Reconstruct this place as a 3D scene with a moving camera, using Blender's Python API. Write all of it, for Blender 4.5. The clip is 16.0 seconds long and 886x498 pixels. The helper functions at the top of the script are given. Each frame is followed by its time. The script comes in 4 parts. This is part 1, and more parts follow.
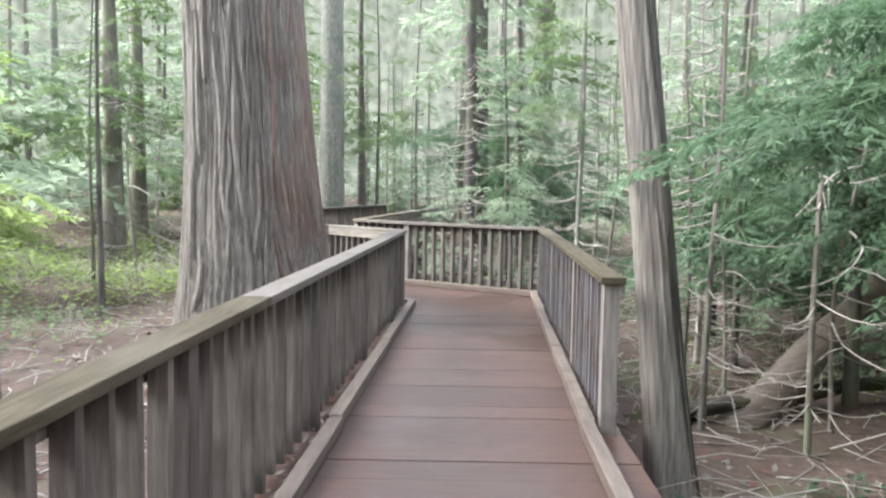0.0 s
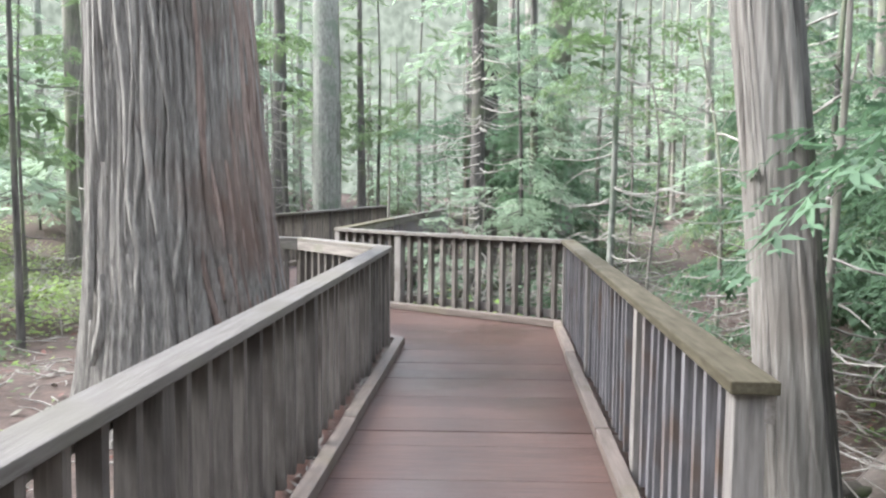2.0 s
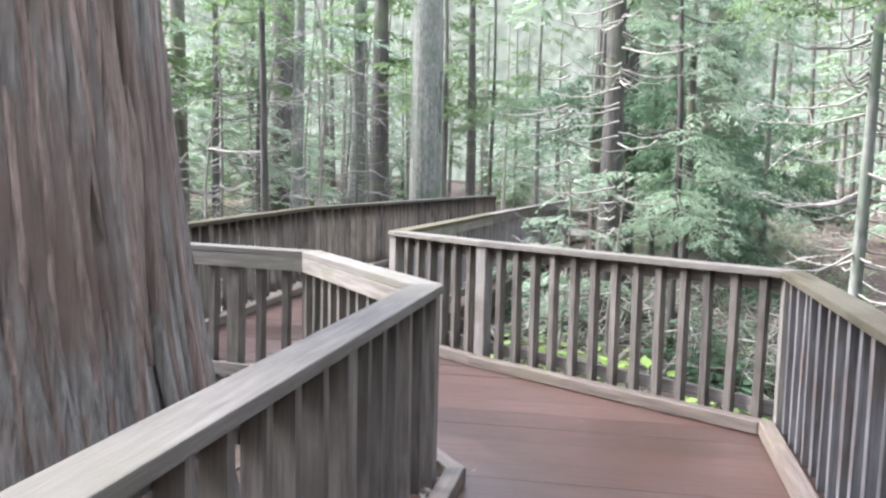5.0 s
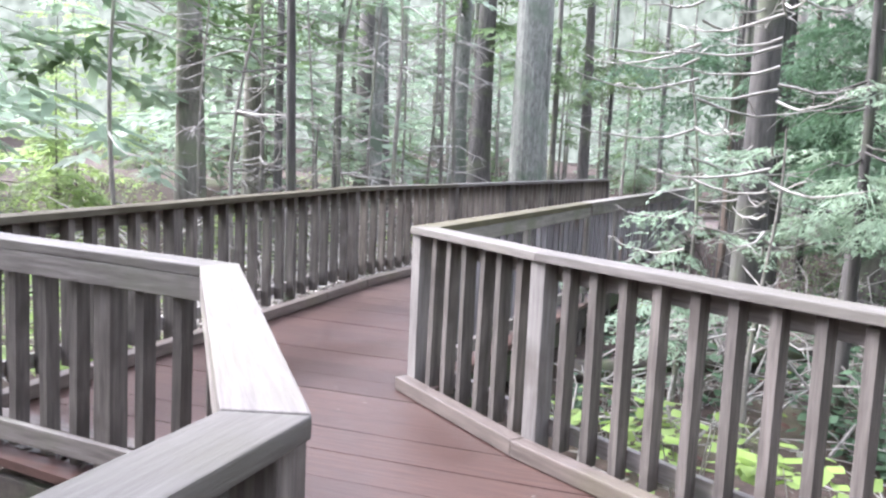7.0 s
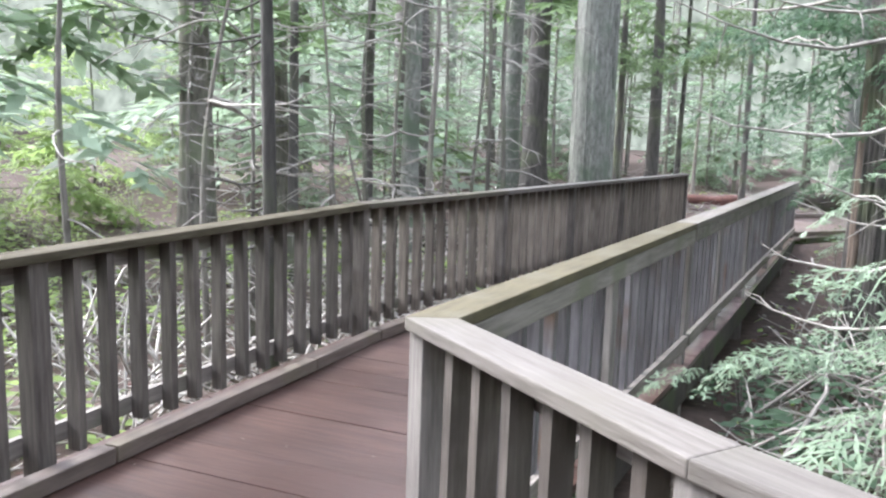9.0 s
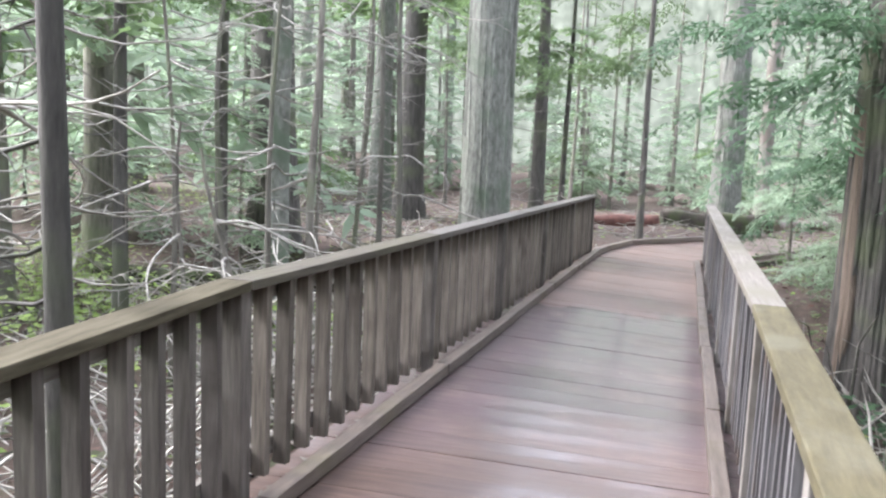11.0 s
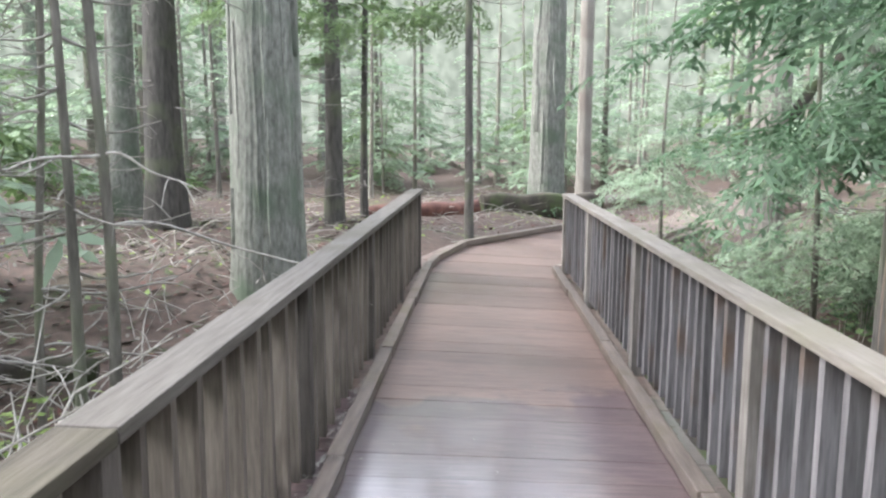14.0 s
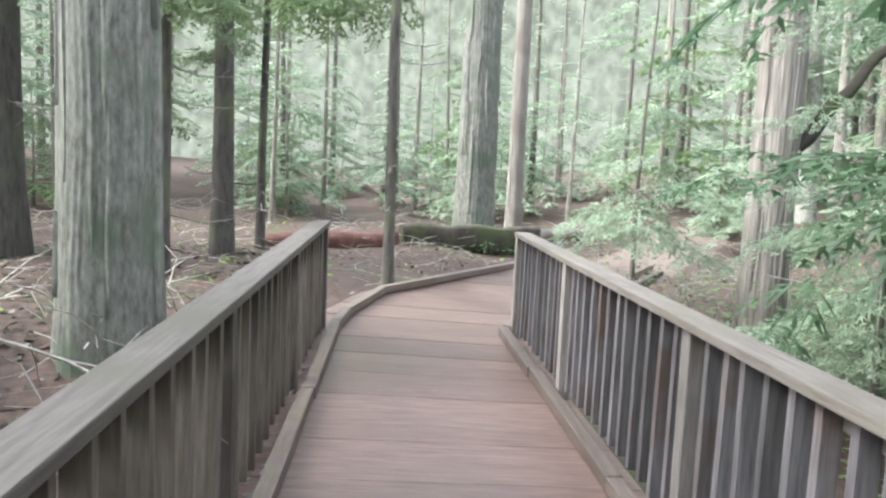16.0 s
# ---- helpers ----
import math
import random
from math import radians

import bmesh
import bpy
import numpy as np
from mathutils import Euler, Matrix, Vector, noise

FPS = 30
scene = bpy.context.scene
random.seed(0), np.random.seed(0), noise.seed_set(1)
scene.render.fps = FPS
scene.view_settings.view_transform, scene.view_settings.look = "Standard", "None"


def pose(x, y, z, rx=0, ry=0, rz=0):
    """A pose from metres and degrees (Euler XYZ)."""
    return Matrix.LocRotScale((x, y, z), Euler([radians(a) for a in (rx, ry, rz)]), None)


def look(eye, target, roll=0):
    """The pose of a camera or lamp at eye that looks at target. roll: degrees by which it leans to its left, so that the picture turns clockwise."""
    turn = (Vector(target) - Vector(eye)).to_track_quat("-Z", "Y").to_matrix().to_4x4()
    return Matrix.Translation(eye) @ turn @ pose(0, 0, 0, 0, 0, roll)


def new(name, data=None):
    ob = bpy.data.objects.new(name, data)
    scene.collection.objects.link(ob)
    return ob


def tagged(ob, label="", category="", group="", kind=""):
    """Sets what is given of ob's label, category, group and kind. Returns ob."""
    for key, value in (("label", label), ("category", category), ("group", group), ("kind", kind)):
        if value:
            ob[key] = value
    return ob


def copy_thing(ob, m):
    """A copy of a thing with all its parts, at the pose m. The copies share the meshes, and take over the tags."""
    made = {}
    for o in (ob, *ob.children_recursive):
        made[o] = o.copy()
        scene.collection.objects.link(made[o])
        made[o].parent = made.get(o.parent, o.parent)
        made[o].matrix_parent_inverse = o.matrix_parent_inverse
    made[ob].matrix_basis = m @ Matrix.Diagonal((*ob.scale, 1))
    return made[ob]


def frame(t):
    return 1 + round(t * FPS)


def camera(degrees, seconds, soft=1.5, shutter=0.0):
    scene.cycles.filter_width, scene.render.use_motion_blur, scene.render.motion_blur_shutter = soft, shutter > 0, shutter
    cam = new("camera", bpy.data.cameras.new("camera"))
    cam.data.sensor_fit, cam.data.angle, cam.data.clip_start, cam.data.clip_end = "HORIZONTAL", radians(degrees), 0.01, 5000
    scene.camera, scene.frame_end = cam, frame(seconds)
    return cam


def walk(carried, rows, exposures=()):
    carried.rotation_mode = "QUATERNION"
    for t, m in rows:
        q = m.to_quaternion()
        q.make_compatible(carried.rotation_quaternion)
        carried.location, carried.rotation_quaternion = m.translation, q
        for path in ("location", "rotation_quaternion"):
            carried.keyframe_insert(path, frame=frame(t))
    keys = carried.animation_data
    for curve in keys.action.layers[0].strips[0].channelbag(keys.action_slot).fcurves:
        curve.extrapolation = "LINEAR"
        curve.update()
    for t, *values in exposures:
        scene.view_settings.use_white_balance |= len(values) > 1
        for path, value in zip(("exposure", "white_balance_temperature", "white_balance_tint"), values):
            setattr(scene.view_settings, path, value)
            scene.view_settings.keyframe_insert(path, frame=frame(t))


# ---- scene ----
cam = camera(57.8, 16.0, soft=2.4)

PATH = [
    (0, (0.027, 0.134, 1.516), (0.021, 2.129, 1.37), 1.0),
    (0.5, (0.041, 0.77, 1.541), (0.022, 2.766, 1.413), 0.9),
    (1, (0.064, 1.345, 1.553), (0.056, 3.34, 1.406), 0.8),
    (1.5, (0.098, 1.984, 1.576), (0.089, 3.978, 1.423), 0.7),
    (2, (0.145, 2.62, 1.58), (0.114, 4.614, 1.427), 0.6),
    (2.5, (0.219, 3.349, 1.613), (0.17, 5.341, 1.441), 0.5),
    (3, (0.258, 4.07, 1.611), (0.183, 6.061, 1.441), 1.3),
    (3.5, (0.269, 4.788, 1.567), (0.181, 6.779, 1.393), 1.7),
    (4, (0.207, 5.477, 1.542), (0.011, 7.457, 1.33), 1.2),
    (4.5, (0.165, 6.08, 1.541), (-0.114, 8.052, 1.358), 1.0),
    (7, (0.141, 9.275, 1.459), (-0.478, 11.162, 1.217), 2.6),
    (7.5, (0.031, 9.875, 1.471), (-0.712, 11.715, 1.217), 2.1),
    (8, (-0.095, 10.484, 1.509), (-0.897, 12.293, 1.215), 2.6),
    (10.5, (-1.519, 13.138, 1.616), (-2.046, 15.052, 1.374), 1.7),
    (11, (-1.847, 13.753, 1.637), (-2.232, 15.7, 1.393), 2.6),
    (11.5, (-2.047, 14.365, 1.65), (-2.126, 16.348, 1.403), 2.7),
    (12, (-2.205, 14.981, 1.665), (-2.215, 16.964, 1.405), 3.2),
    (12.5, (-2.323, 15.606, 1.697), (-2.295, 17.588, 1.431), 1.3),
    (13, (-2.384, 16.269, 1.718), (-2.285, 18.248, 1.442), 1.2),
    (13.5, (-2.396, 16.915, 1.707), (-2.297, 18.894, 1.434), 0.7),
    (14, (-2.371, 17.582, 1.698), (-2.241, 19.557, 1.41), 0.3),
    (14.5, (-2.343, 18.269, 1.696), (-2.068, 20.234, 1.444), 2.1),
    (15, (-2.333, 18.877, 1.653), (-2.017, 20.836, 1.403), 1.9),
    (15.5, (-2.301, 19.51, 1.626), (-1.972, 21.465, 1.363), 2.8),
    (16, (-2.255, 20.125, 1.605), (-1.901, 22.081, 1.383), 2.7),
]
walk(cam, [(t, look(eye, target, roll)) for t, eye, target, roll in PATH], [(0.0, 3.2, 6450, 11), (3.0, 3.26, 6150, 10.5), (4.7, 3.36, 6150, 13), (7.0, 3.52, 5950, 19), (8.0, 3.22, 6000, 16), (10.3, 3.36, 6200, 14), (12.0, 3.28, 6250, 13.5), (16.0, 3.22, 6350, 9.5)])

# ---- world, sun, exposure ----
world = bpy.data.worlds.new("overcast_sky")
scene.world = world
world.use_nodes = True
wn, wl = world.node_tree.nodes, world.node_tree.links
sky = wn.new("ShaderNodeTexSky")
sky.sky_type, sky.sun_disc = "NISHITA", False
SUN_UP, SUN_TURN = radians(40), radians(272)
sky.sun_elevation, sky.sun_rotation = SUN_UP, SUN_TURN
hue = wn.new("ShaderNodeHueSaturation")
hue.inputs["Saturation"].default_value = 0.3
wl.new(sky.outputs[0], hue.inputs["Color"])
wl.new(hue.outputs[0], wn["Background"].inputs["Color"])
wn["Background"].inputs["Strength"].default_value = 0.15
sun_data = bpy.data.lights.new("sun", "SUN")
sun_data.energy, sun_data.angle, sun_data.color = 1.3, radians(34), (1.0, 0.98, 0.95)
sun = new("sun", sun_data)
sun.matrix_world = look((0, 0, 40), (-40 * math.cos(SUN_UP) * math.sin(SUN_TURN), -40 * math.cos(SUN_UP) * math.cos(SUN_TURN), 40 - 40 * math.sin(SUN_UP)))

# ---- materials ----


def material(name, low, high, scale=(6, 6, 6), rough=(0.7, 0.9), bump=0.3, stain=None, stain_scale=1.2, stain_at=0.55, coords="Object", spread=0.25, detail=6, leaf=0.0, second=None, spec=0.5):
    """Two tones mixed by a stretched grain, a broad stain with its own colour, relief from the grain, and a spread of tone from piece to piece."""
    m = bpy.data.materials.new(name)
    m.use_nodes = True
    n, l = m.node_tree.nodes, m.node_tree.links
    b = n["Principled BSDF"]
    b.inputs["Specular IOR Level"].default_value = spec
    tc = n.new("ShaderNodeTexCoord")
    info = n.new("ShaderNodeObjectInfo")
    geo = n.new("ShaderNodeNewGeometry")
    place = tc.outputs["Object"] if coords == "Object" else geo.outputs["Position"]
    shift = n.new("ShaderNodeVectorMath")
    shift.operation = "MULTIPLY_ADD"
    l.new(place, shift.inputs[0])
    shift.inputs[1].default_value = (1, 1, 1)
    if coords == "Object":
        off = n.new("ShaderNodeVectorMath")
        off.operation = "SCALE"
        off.inputs[0].default_value = (37, 53, 71)
        l.new(info.outputs["Random"], off.inputs["Scale"])
        l.new(off.outputs[0], shift.inputs[2])
    else:
        shift.inputs[2].default_value = (0, 0, 0)
    mp = n.new("ShaderNodeMapping")
    mp.inputs["Scale"].default_value = scale
    l.new(shift.outputs[0], mp.inputs["Vector"])
    grain = n.new("ShaderNodeTexNoise")
    grain.inputs["Scale"].default_value, grain.inputs["Detail"].default_value = 1.0, detail
    grain.inputs["Roughness"].default_value = 0.65
    l.new(mp.outputs[0], grain.inputs["Vector"])
    ramp = n.new("ShaderNodeValToRGB")
    ramp.color_ramp.elements[0].position, ramp.color_ramp.elements[1].position = 0.32, 0.68
    ramp.color_ramp.elements[0].color, ramp.color_ramp.elements[1].color = (*low, 1), (*high, 1)
    l.new(grain.outputs["Fac"], ramp.inputs[0])
    colour = ramp.outputs[0]
    blot = n.new("ShaderNodeTexNoise")
    blot.inputs["Scale"].default_value, blot.inputs["Detail"].default_value = stain_scale, 5
    l.new(shift.outputs[0], blot.inputs["Vector"])
    edge = n.new("ShaderNodeMapRange")
    edge.inputs["From Min"].default_value, edge.inputs["From Max"].default_value = stain_at - 0.06, stain_at + 0.1
    l.new(blot.outputs["Fac"], edge.inputs["Value"])
    if stain:
        mix = n.new("ShaderNodeMix")
        mix.data_type = "RGBA"
        l.new(edge.outputs[0], mix.inputs["Factor"])
        l.new(colour, mix.inputs["A"])
        mix.inputs["B"].default_value = (*stain, 1)
        colour = mix.outputs["Result"]
    tone = n.new("ShaderNodeHueSaturation")
    vary = n.new("ShaderNodeMapRange")
    vary.inputs["To Min"].default_value, vary.inputs["To Max"].default_value = 1 - spread, 1 + spread
    l.new(geo.outputs["Random Per Island"] if leaf else info.outputs["Random"], vary.inputs["Value"])
    l.new(vary.outputs[0], tone.inputs["Value"])
    l.new(colour, tone.inputs["Color"])
    l.new(tone.outputs[0], b.inputs["Base Color"])
    r = n.new("ShaderNodeMapRange")
    r.inputs["To Min"].default_value, r.inputs["To Max"].default_value = rough[1], rough[0]
    l.new(edge.outputs[0], r.inputs["Value"])
    l.new(r.outputs[0], b.inputs["Roughness"])
    if bump:
        bn = n.new("ShaderNodeBump")
        bn.inputs["Strength"].default_value, bn.inputs["Distance"].default_value = bump, 0.02
        l.new(grain.outputs["Fac"], bn.inputs["Height"])
        l.new(bn.outputs[0], b.inputs["Normal"])
    if leaf:
        thin = n.new("ShaderNodeBsdfTranslucent")
        l.new(tone.outputs[0], thin.inputs["Color"])
        both = n.new("ShaderNodeMixShader")
        both.inputs[0].default_value = leaf
        l.new(b.outputs[0], both.inputs[1])
        l.new(thin.outputs[0], both.inputs[2])
        l.new(both.outputs[0], n["Material Output"].inputs["Surface"])
    return m


M_RAIL = material("weathered_wood_along_x", (0.09, 0.077, 0.065), (0.21, 0.188, 0.168), (3, 40, 40), stain=(0.12, 0.12, 0.08), stain_scale=2.0, stain_at=0.6, rough=(0.75, 0.6))
M_CAP = material("weathered_cap_wood", (0.082, 0.071, 0.06), (0.158, 0.143, 0.127), (3, 40, 40), stain=(0.115, 0.105, 0.084), stain_scale=1.6, stain_at=0.56, rough=(0.85, 0.7), spec=0.35)
M_BROWNCAP = material("brown_weathered_cap_wood", (0.045, 0.038, 0.028), (0.10, 0.087, 0.067), (3, 40, 40), stain=(0.082, 0.074, 0.05), stain_scale=1.3, stain_at=0.55, rough=(0.85, 0.75), spec=0.3)
M_OLIVECAP = material("olive_weathered_cap_wood", (0.032, 0.027, 0.016), (0.074, 0.064, 0.044), (30, 3, 30), stain=(0.095, 0.086, 0.066), stain_scale=0.5, stain_at=0.6, rough=(0.85, 0.9), coords="World", spec=0.15)
M_MOSSCAP = material("mossy_cap_wood", (0.04, 0.033, 0.015), (0.08, 0.066, 0.032), (5, 30, 30), stain=(0.095, 0.086, 0.058), stain_scale=2.5, stain_at=0.62, rough=(0.85, 0.8))
M_UPRIGHT = material("weathered_wood_upright", (0.048, 0.040, 0.034), (0.14, 0.122, 0.106), (40, 40, 3), stain=(0.055, 0.045, 0.037), stain_scale=2.0, stain_at=0.58, rough=(0.8, 0.6), spread=0.3)
M_WARMUP = material("brown_grey_upright_wood", (0.06, 0.049, 0.039), (0.165, 0.14, 0.116), (40, 40, 3), stain=(0.07, 0.055, 0.043), stain_scale=2.0, stain_at=0.6, rough=(0.8, 0.6), spread=0.3)
M_PALEPOST = material("pale_post_wood", (0.105, 0.094, 0.084), (0.235, 0.215, 0.195), (40, 40, 3), stain=(0.10, 0.085, 0.07), stain_scale=2.0, stain_at=0.6, rough=(0.8, 0.65), spread=0.2)
# Right railing's wood: a cool cast of reflected sky is put into the grey.
M_SLATE = material("sky_cast_grey_upright_wood", (0.058, 0.054, 0.056), (0.16, 0.152, 0.155), (40, 40, 3), stain=(0.085, 0.058, 0.042), stain_scale=2.4, stain_at=0.6, rough=(0.6, 0.5), spread=0.3)
M_DECK = material("wet_red_brown_decking", (0.089, 0.059, 0.049), (0.176, 0.122, 0.1), (2.5, 34, 34), stain=(0.105, 0.071, 0.059), stain_scale=0.7, stain_at=0.55, rough=(0.3, 0.46), coords="World", spread=0.16, bump=0.1, spec=0.4)
M_KERB = material("kerb_timber_wood", (0.074, 0.058, 0.047), (0.158, 0.126, 0.106), (3, 30, 30), stain=(0.12, 0.10, 0.07), stain_scale=2.2, stain_at=0.6, rough=(0.7, 0.5))
M_CEDAR = material("grey_cedar_bark", (0.076, 0.067, 0.057), (0.275, 0.256, 0.23), (40, 40, 3.2), stain=(0.12, 0.08, 0.062), stain_scale=0.9, stain_at=0.62, rough=(0.9, 0.9), bump=1.0, coords="World", detail=10)
M_PALEBARK = material("pale_stripped_bark", (0.095, 0.083, 0.07), (0.25, 0.232, 0.205), (42, 42, 2.0), stain=(0.13, 0.112, 0.095), stain_scale=1.4, stain_at=0.57, rough=(0.85, 0.8), bump=0.7, coords="World")
M_LICHEN = material("pale_lichen_bark", (0.09, 0.09, 0.075), (0.24, 0.245, 0.215), (18, 18, 6.5), stain=(0.10, 0.125, 0.088), stain_scale=1.6, stain_at=0.56, rough=(0.9, 0.9), bump=0.8, coords="World")
M_GREYBARK = material("grey_brown_bark", (0.075, 0.067, 0.056), (0.19, 0.175, 0.15), (16, 16, 3), stain=(0.14, 0.15, 0.10), stain_scale=1.4, stain_at=0.56, rough=(0.9, 0.9), bump=0.7, coords="World")
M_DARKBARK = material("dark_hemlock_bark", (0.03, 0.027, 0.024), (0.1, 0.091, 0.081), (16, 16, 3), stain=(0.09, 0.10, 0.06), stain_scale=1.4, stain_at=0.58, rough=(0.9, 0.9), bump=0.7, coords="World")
M_TWIG = material("dead_twig_wood", (0.16, 0.145, 0.125), (0.36, 0.34, 0.305), (12, 12, 12), rough=(0.9, 0.9), bump=0, coords="World")
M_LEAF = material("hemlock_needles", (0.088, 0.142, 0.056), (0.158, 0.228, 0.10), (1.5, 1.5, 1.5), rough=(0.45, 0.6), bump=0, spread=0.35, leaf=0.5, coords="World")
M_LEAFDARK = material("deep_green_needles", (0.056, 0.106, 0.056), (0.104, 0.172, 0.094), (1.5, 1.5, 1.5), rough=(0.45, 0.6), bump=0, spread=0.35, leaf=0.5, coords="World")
# Pale needles: young sprays' own tone, and distance haze put into the colour.
M_LEAFPALE = material("pale_young_and_hazed_needles", (0.22, 0.30, 0.20), (0.33, 0.41, 0.29), (1.5, 1.5, 1.5), rough=(0.4, 0.5), bump=0, spread=0.3, leaf=0.5, coords="World")
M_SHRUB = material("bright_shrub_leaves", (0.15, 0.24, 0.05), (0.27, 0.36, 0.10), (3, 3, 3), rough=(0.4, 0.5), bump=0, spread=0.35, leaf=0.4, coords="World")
M_GROUND = material("needle_litter_ground", (0.032, 0.021, 0.016), (0.09, 0.06, 0.047), (9, 9, 9), stain=(0.065, 0.07, 0.032), stain_scale=0.5, stain_at=0.63, rough=(0.9, 0.95), bump=0.8, coords="World", detail=9)
M_REDROT = material("red_rotten_wood", (0.05, 0.022, 0.017), (0.14, 0.06, 0.046), (9, 9, 9), rough=(0.9, 0.9), bump=0.8, coords="World")
M_LOG = material("dark_mossy_log", (0.022, 0.018, 0.015), (0.07, 0.058, 0.042), (6, 6, 6), stain=(0.045, 0.06, 0.02), stain_scale=2.0, stain_at=0.52, rough=(0.9, 0.9), bump=0.8, coords="World")
M_REDBARK = material("red_brown_cedar_bark", (0.085, 0.057, 0.045), (0.235, 0.175, 0.147), (40, 40, 3.2), rough=(0.9, 0.9), bump=1.0, coords="World", detail=10)
M_REDWOOD = material("bare_orange_heartwood", (0.085, 0.062, 0.047), (0.185, 0.14, 0.108), (36, 36, 1.8), rough=(0.8, 0.8), bump=0.6, coords="World")



def wet_film(m, stretches):
    """A film of rain water on boards along stretches of y, with a ragged edge: glossier and a little greyer, with
    reflected sky tinted into the colour.
    """
    n, l = m.node_tree.nodes, m.node_tree.links
    geo, split = n.new("ShaderNodeNewGeometry"), n.new("ShaderNodeSeparateXYZ")
    l.new(geo.outputs["Position"], split.inputs[0])
    ragged = n.new("ShaderNodeTexNoise")
    ragged.inputs["Scale"].default_value, ragged.inputs["Detail"].default_value = 1.5, 4
    l.new(geo.outputs["Position"], ragged.inputs["Vector"])
    wob = n.new("ShaderNodeMath")
    wob.operation = "MULTIPLY_ADD"
    wob.inputs[1].default_value = 3.2
    l.new(ragged.outputs["Fac"], wob.inputs[0])
    l.new(split.outputs["Y"], wob.inputs[2])
    total = None
    for lo, hi in stretches:
        up, down, both = n.new("ShaderNodeMapRange"), n.new("ShaderNodeMapRange"), n.new("ShaderNodeMath")
        up.inputs["From Min"].default_value, up.inputs["From Max"].default_value = lo + 1.0, lo + 2.2
        down.inputs["From Min"].default_value, down.inputs["From Max"].default_value = hi + 1.5, hi + 1.75
        down.inputs["To Min"].default_value, down.inputs["To Max"].default_value = 1, 0
        both.operation = "MULTIPLY"
        for node in (up, down):
            l.new(wob.outputs[0], node.inputs["Value"])
        l.new(up.outputs[0], both.inputs[0])
        l.new(down.outputs[0], both.inputs[1])
        if total is None:
            total = both.outputs[0]
        else:
            add = n.new("ShaderNodeMath")
            add.operation = "MAXIMUM"
            l.new(total, add.inputs[0])
            l.new(both.outputs[0], add.inputs[1])
            total = add.outputs[0]
    b = n["Principled BSDF"]
    b.inputs["Coat IOR"].default_value = 1.9
    b.inputs["Coat Roughness"].default_value = 0.17
    amount = n.new("ShaderNodeMath")
    amount.operation = "MULTIPLY"
    amount.inputs[1].default_value = 1.0
    spots = n.new("ShaderNodeTexNoise")
    spots.inputs["Scale"].default_value, spots.inputs["Detail"].default_value = 2.6, 5
    l.new(geo.outputs["Position"], spots.inputs["Vector"])
    dry = n.new("ShaderNodeMapRange")
    dry.inputs["From Min"].default_value, dry.inputs["From Max"].default_value = 0.36, 0.5
    dry.inputs["To Min"].default_value = 0.65
    l.new(spots.outputs["Fac"], dry.inputs["Value"])
    patchy = n.new("ShaderNodeMath")
    patchy.operation = "MULTIPLY"
    l.new(total, patchy.inputs[0])
    l.new(dry.outputs[0], patchy.inputs[1])
    l.new(patchy.outputs[0], amount.inputs[0])
    l.new(amount.outputs[0], b.inputs["Coat Weight"])
    # Darker where soaked; the lilac cast is reflected sky put into the colour.
    soaked_sky_tint = n.new("ShaderNodeMix")
    soaked_sky_tint.data_type, soaked_sky_tint.blend_type = "RGBA", "MULTIPLY"
    soaked_sky_tint.inputs["B"].default_value = (0.8, 0.78, 0.98, 1)
    l.new(patchy.outputs[0], soaked_sky_tint.inputs["Factor"])
    l.new(b.inputs["Base Color"].links[0].from_socket, soaked_sky_tint.inputs["A"])
    # Boards as far as the landing darken: damp, plus shade painted into the colour.
    damp_shade, deep = n.new("ShaderNodeMapRange"), n.new("ShaderNodeMix")
    damp_shade.inputs["From Min"].default_value, damp_shade.inputs["From Max"].default_value = 17.2, 20.0
    damp_shade.inputs["To Min"].default_value, damp_shade.inputs["To Max"].default_value = 1, 0
    l.new(wob.outputs[0], damp_shade.inputs["Value"])
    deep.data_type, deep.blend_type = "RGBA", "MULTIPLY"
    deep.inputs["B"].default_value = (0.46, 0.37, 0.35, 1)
    l.new(damp_shade.outputs[0], deep.inputs["Factor"])
    l.new(soaked_sky_tint.outputs["Result"], deep.inputs["A"])
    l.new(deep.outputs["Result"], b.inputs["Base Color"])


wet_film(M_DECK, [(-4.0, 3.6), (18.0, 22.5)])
# Self-lit backdrop: its glow stands in for bright haze between the far trees.
far = bpy.data.materials.new("glowing_haze_backdrop")
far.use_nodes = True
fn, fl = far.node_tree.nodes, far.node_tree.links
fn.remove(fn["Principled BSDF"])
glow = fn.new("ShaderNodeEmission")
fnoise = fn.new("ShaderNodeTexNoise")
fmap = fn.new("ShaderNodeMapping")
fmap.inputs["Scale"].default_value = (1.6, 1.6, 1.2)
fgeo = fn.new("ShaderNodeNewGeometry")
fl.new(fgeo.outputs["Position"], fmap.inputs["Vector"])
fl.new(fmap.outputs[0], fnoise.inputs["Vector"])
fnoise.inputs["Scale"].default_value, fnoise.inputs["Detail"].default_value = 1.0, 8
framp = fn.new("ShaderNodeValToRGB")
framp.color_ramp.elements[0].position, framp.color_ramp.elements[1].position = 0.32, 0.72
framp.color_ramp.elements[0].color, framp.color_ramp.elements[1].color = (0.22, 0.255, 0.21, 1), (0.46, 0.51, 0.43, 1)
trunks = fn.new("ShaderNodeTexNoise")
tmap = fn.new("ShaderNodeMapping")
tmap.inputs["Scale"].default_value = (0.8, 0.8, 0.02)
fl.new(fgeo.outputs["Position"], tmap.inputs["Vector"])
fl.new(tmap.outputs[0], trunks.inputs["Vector"])
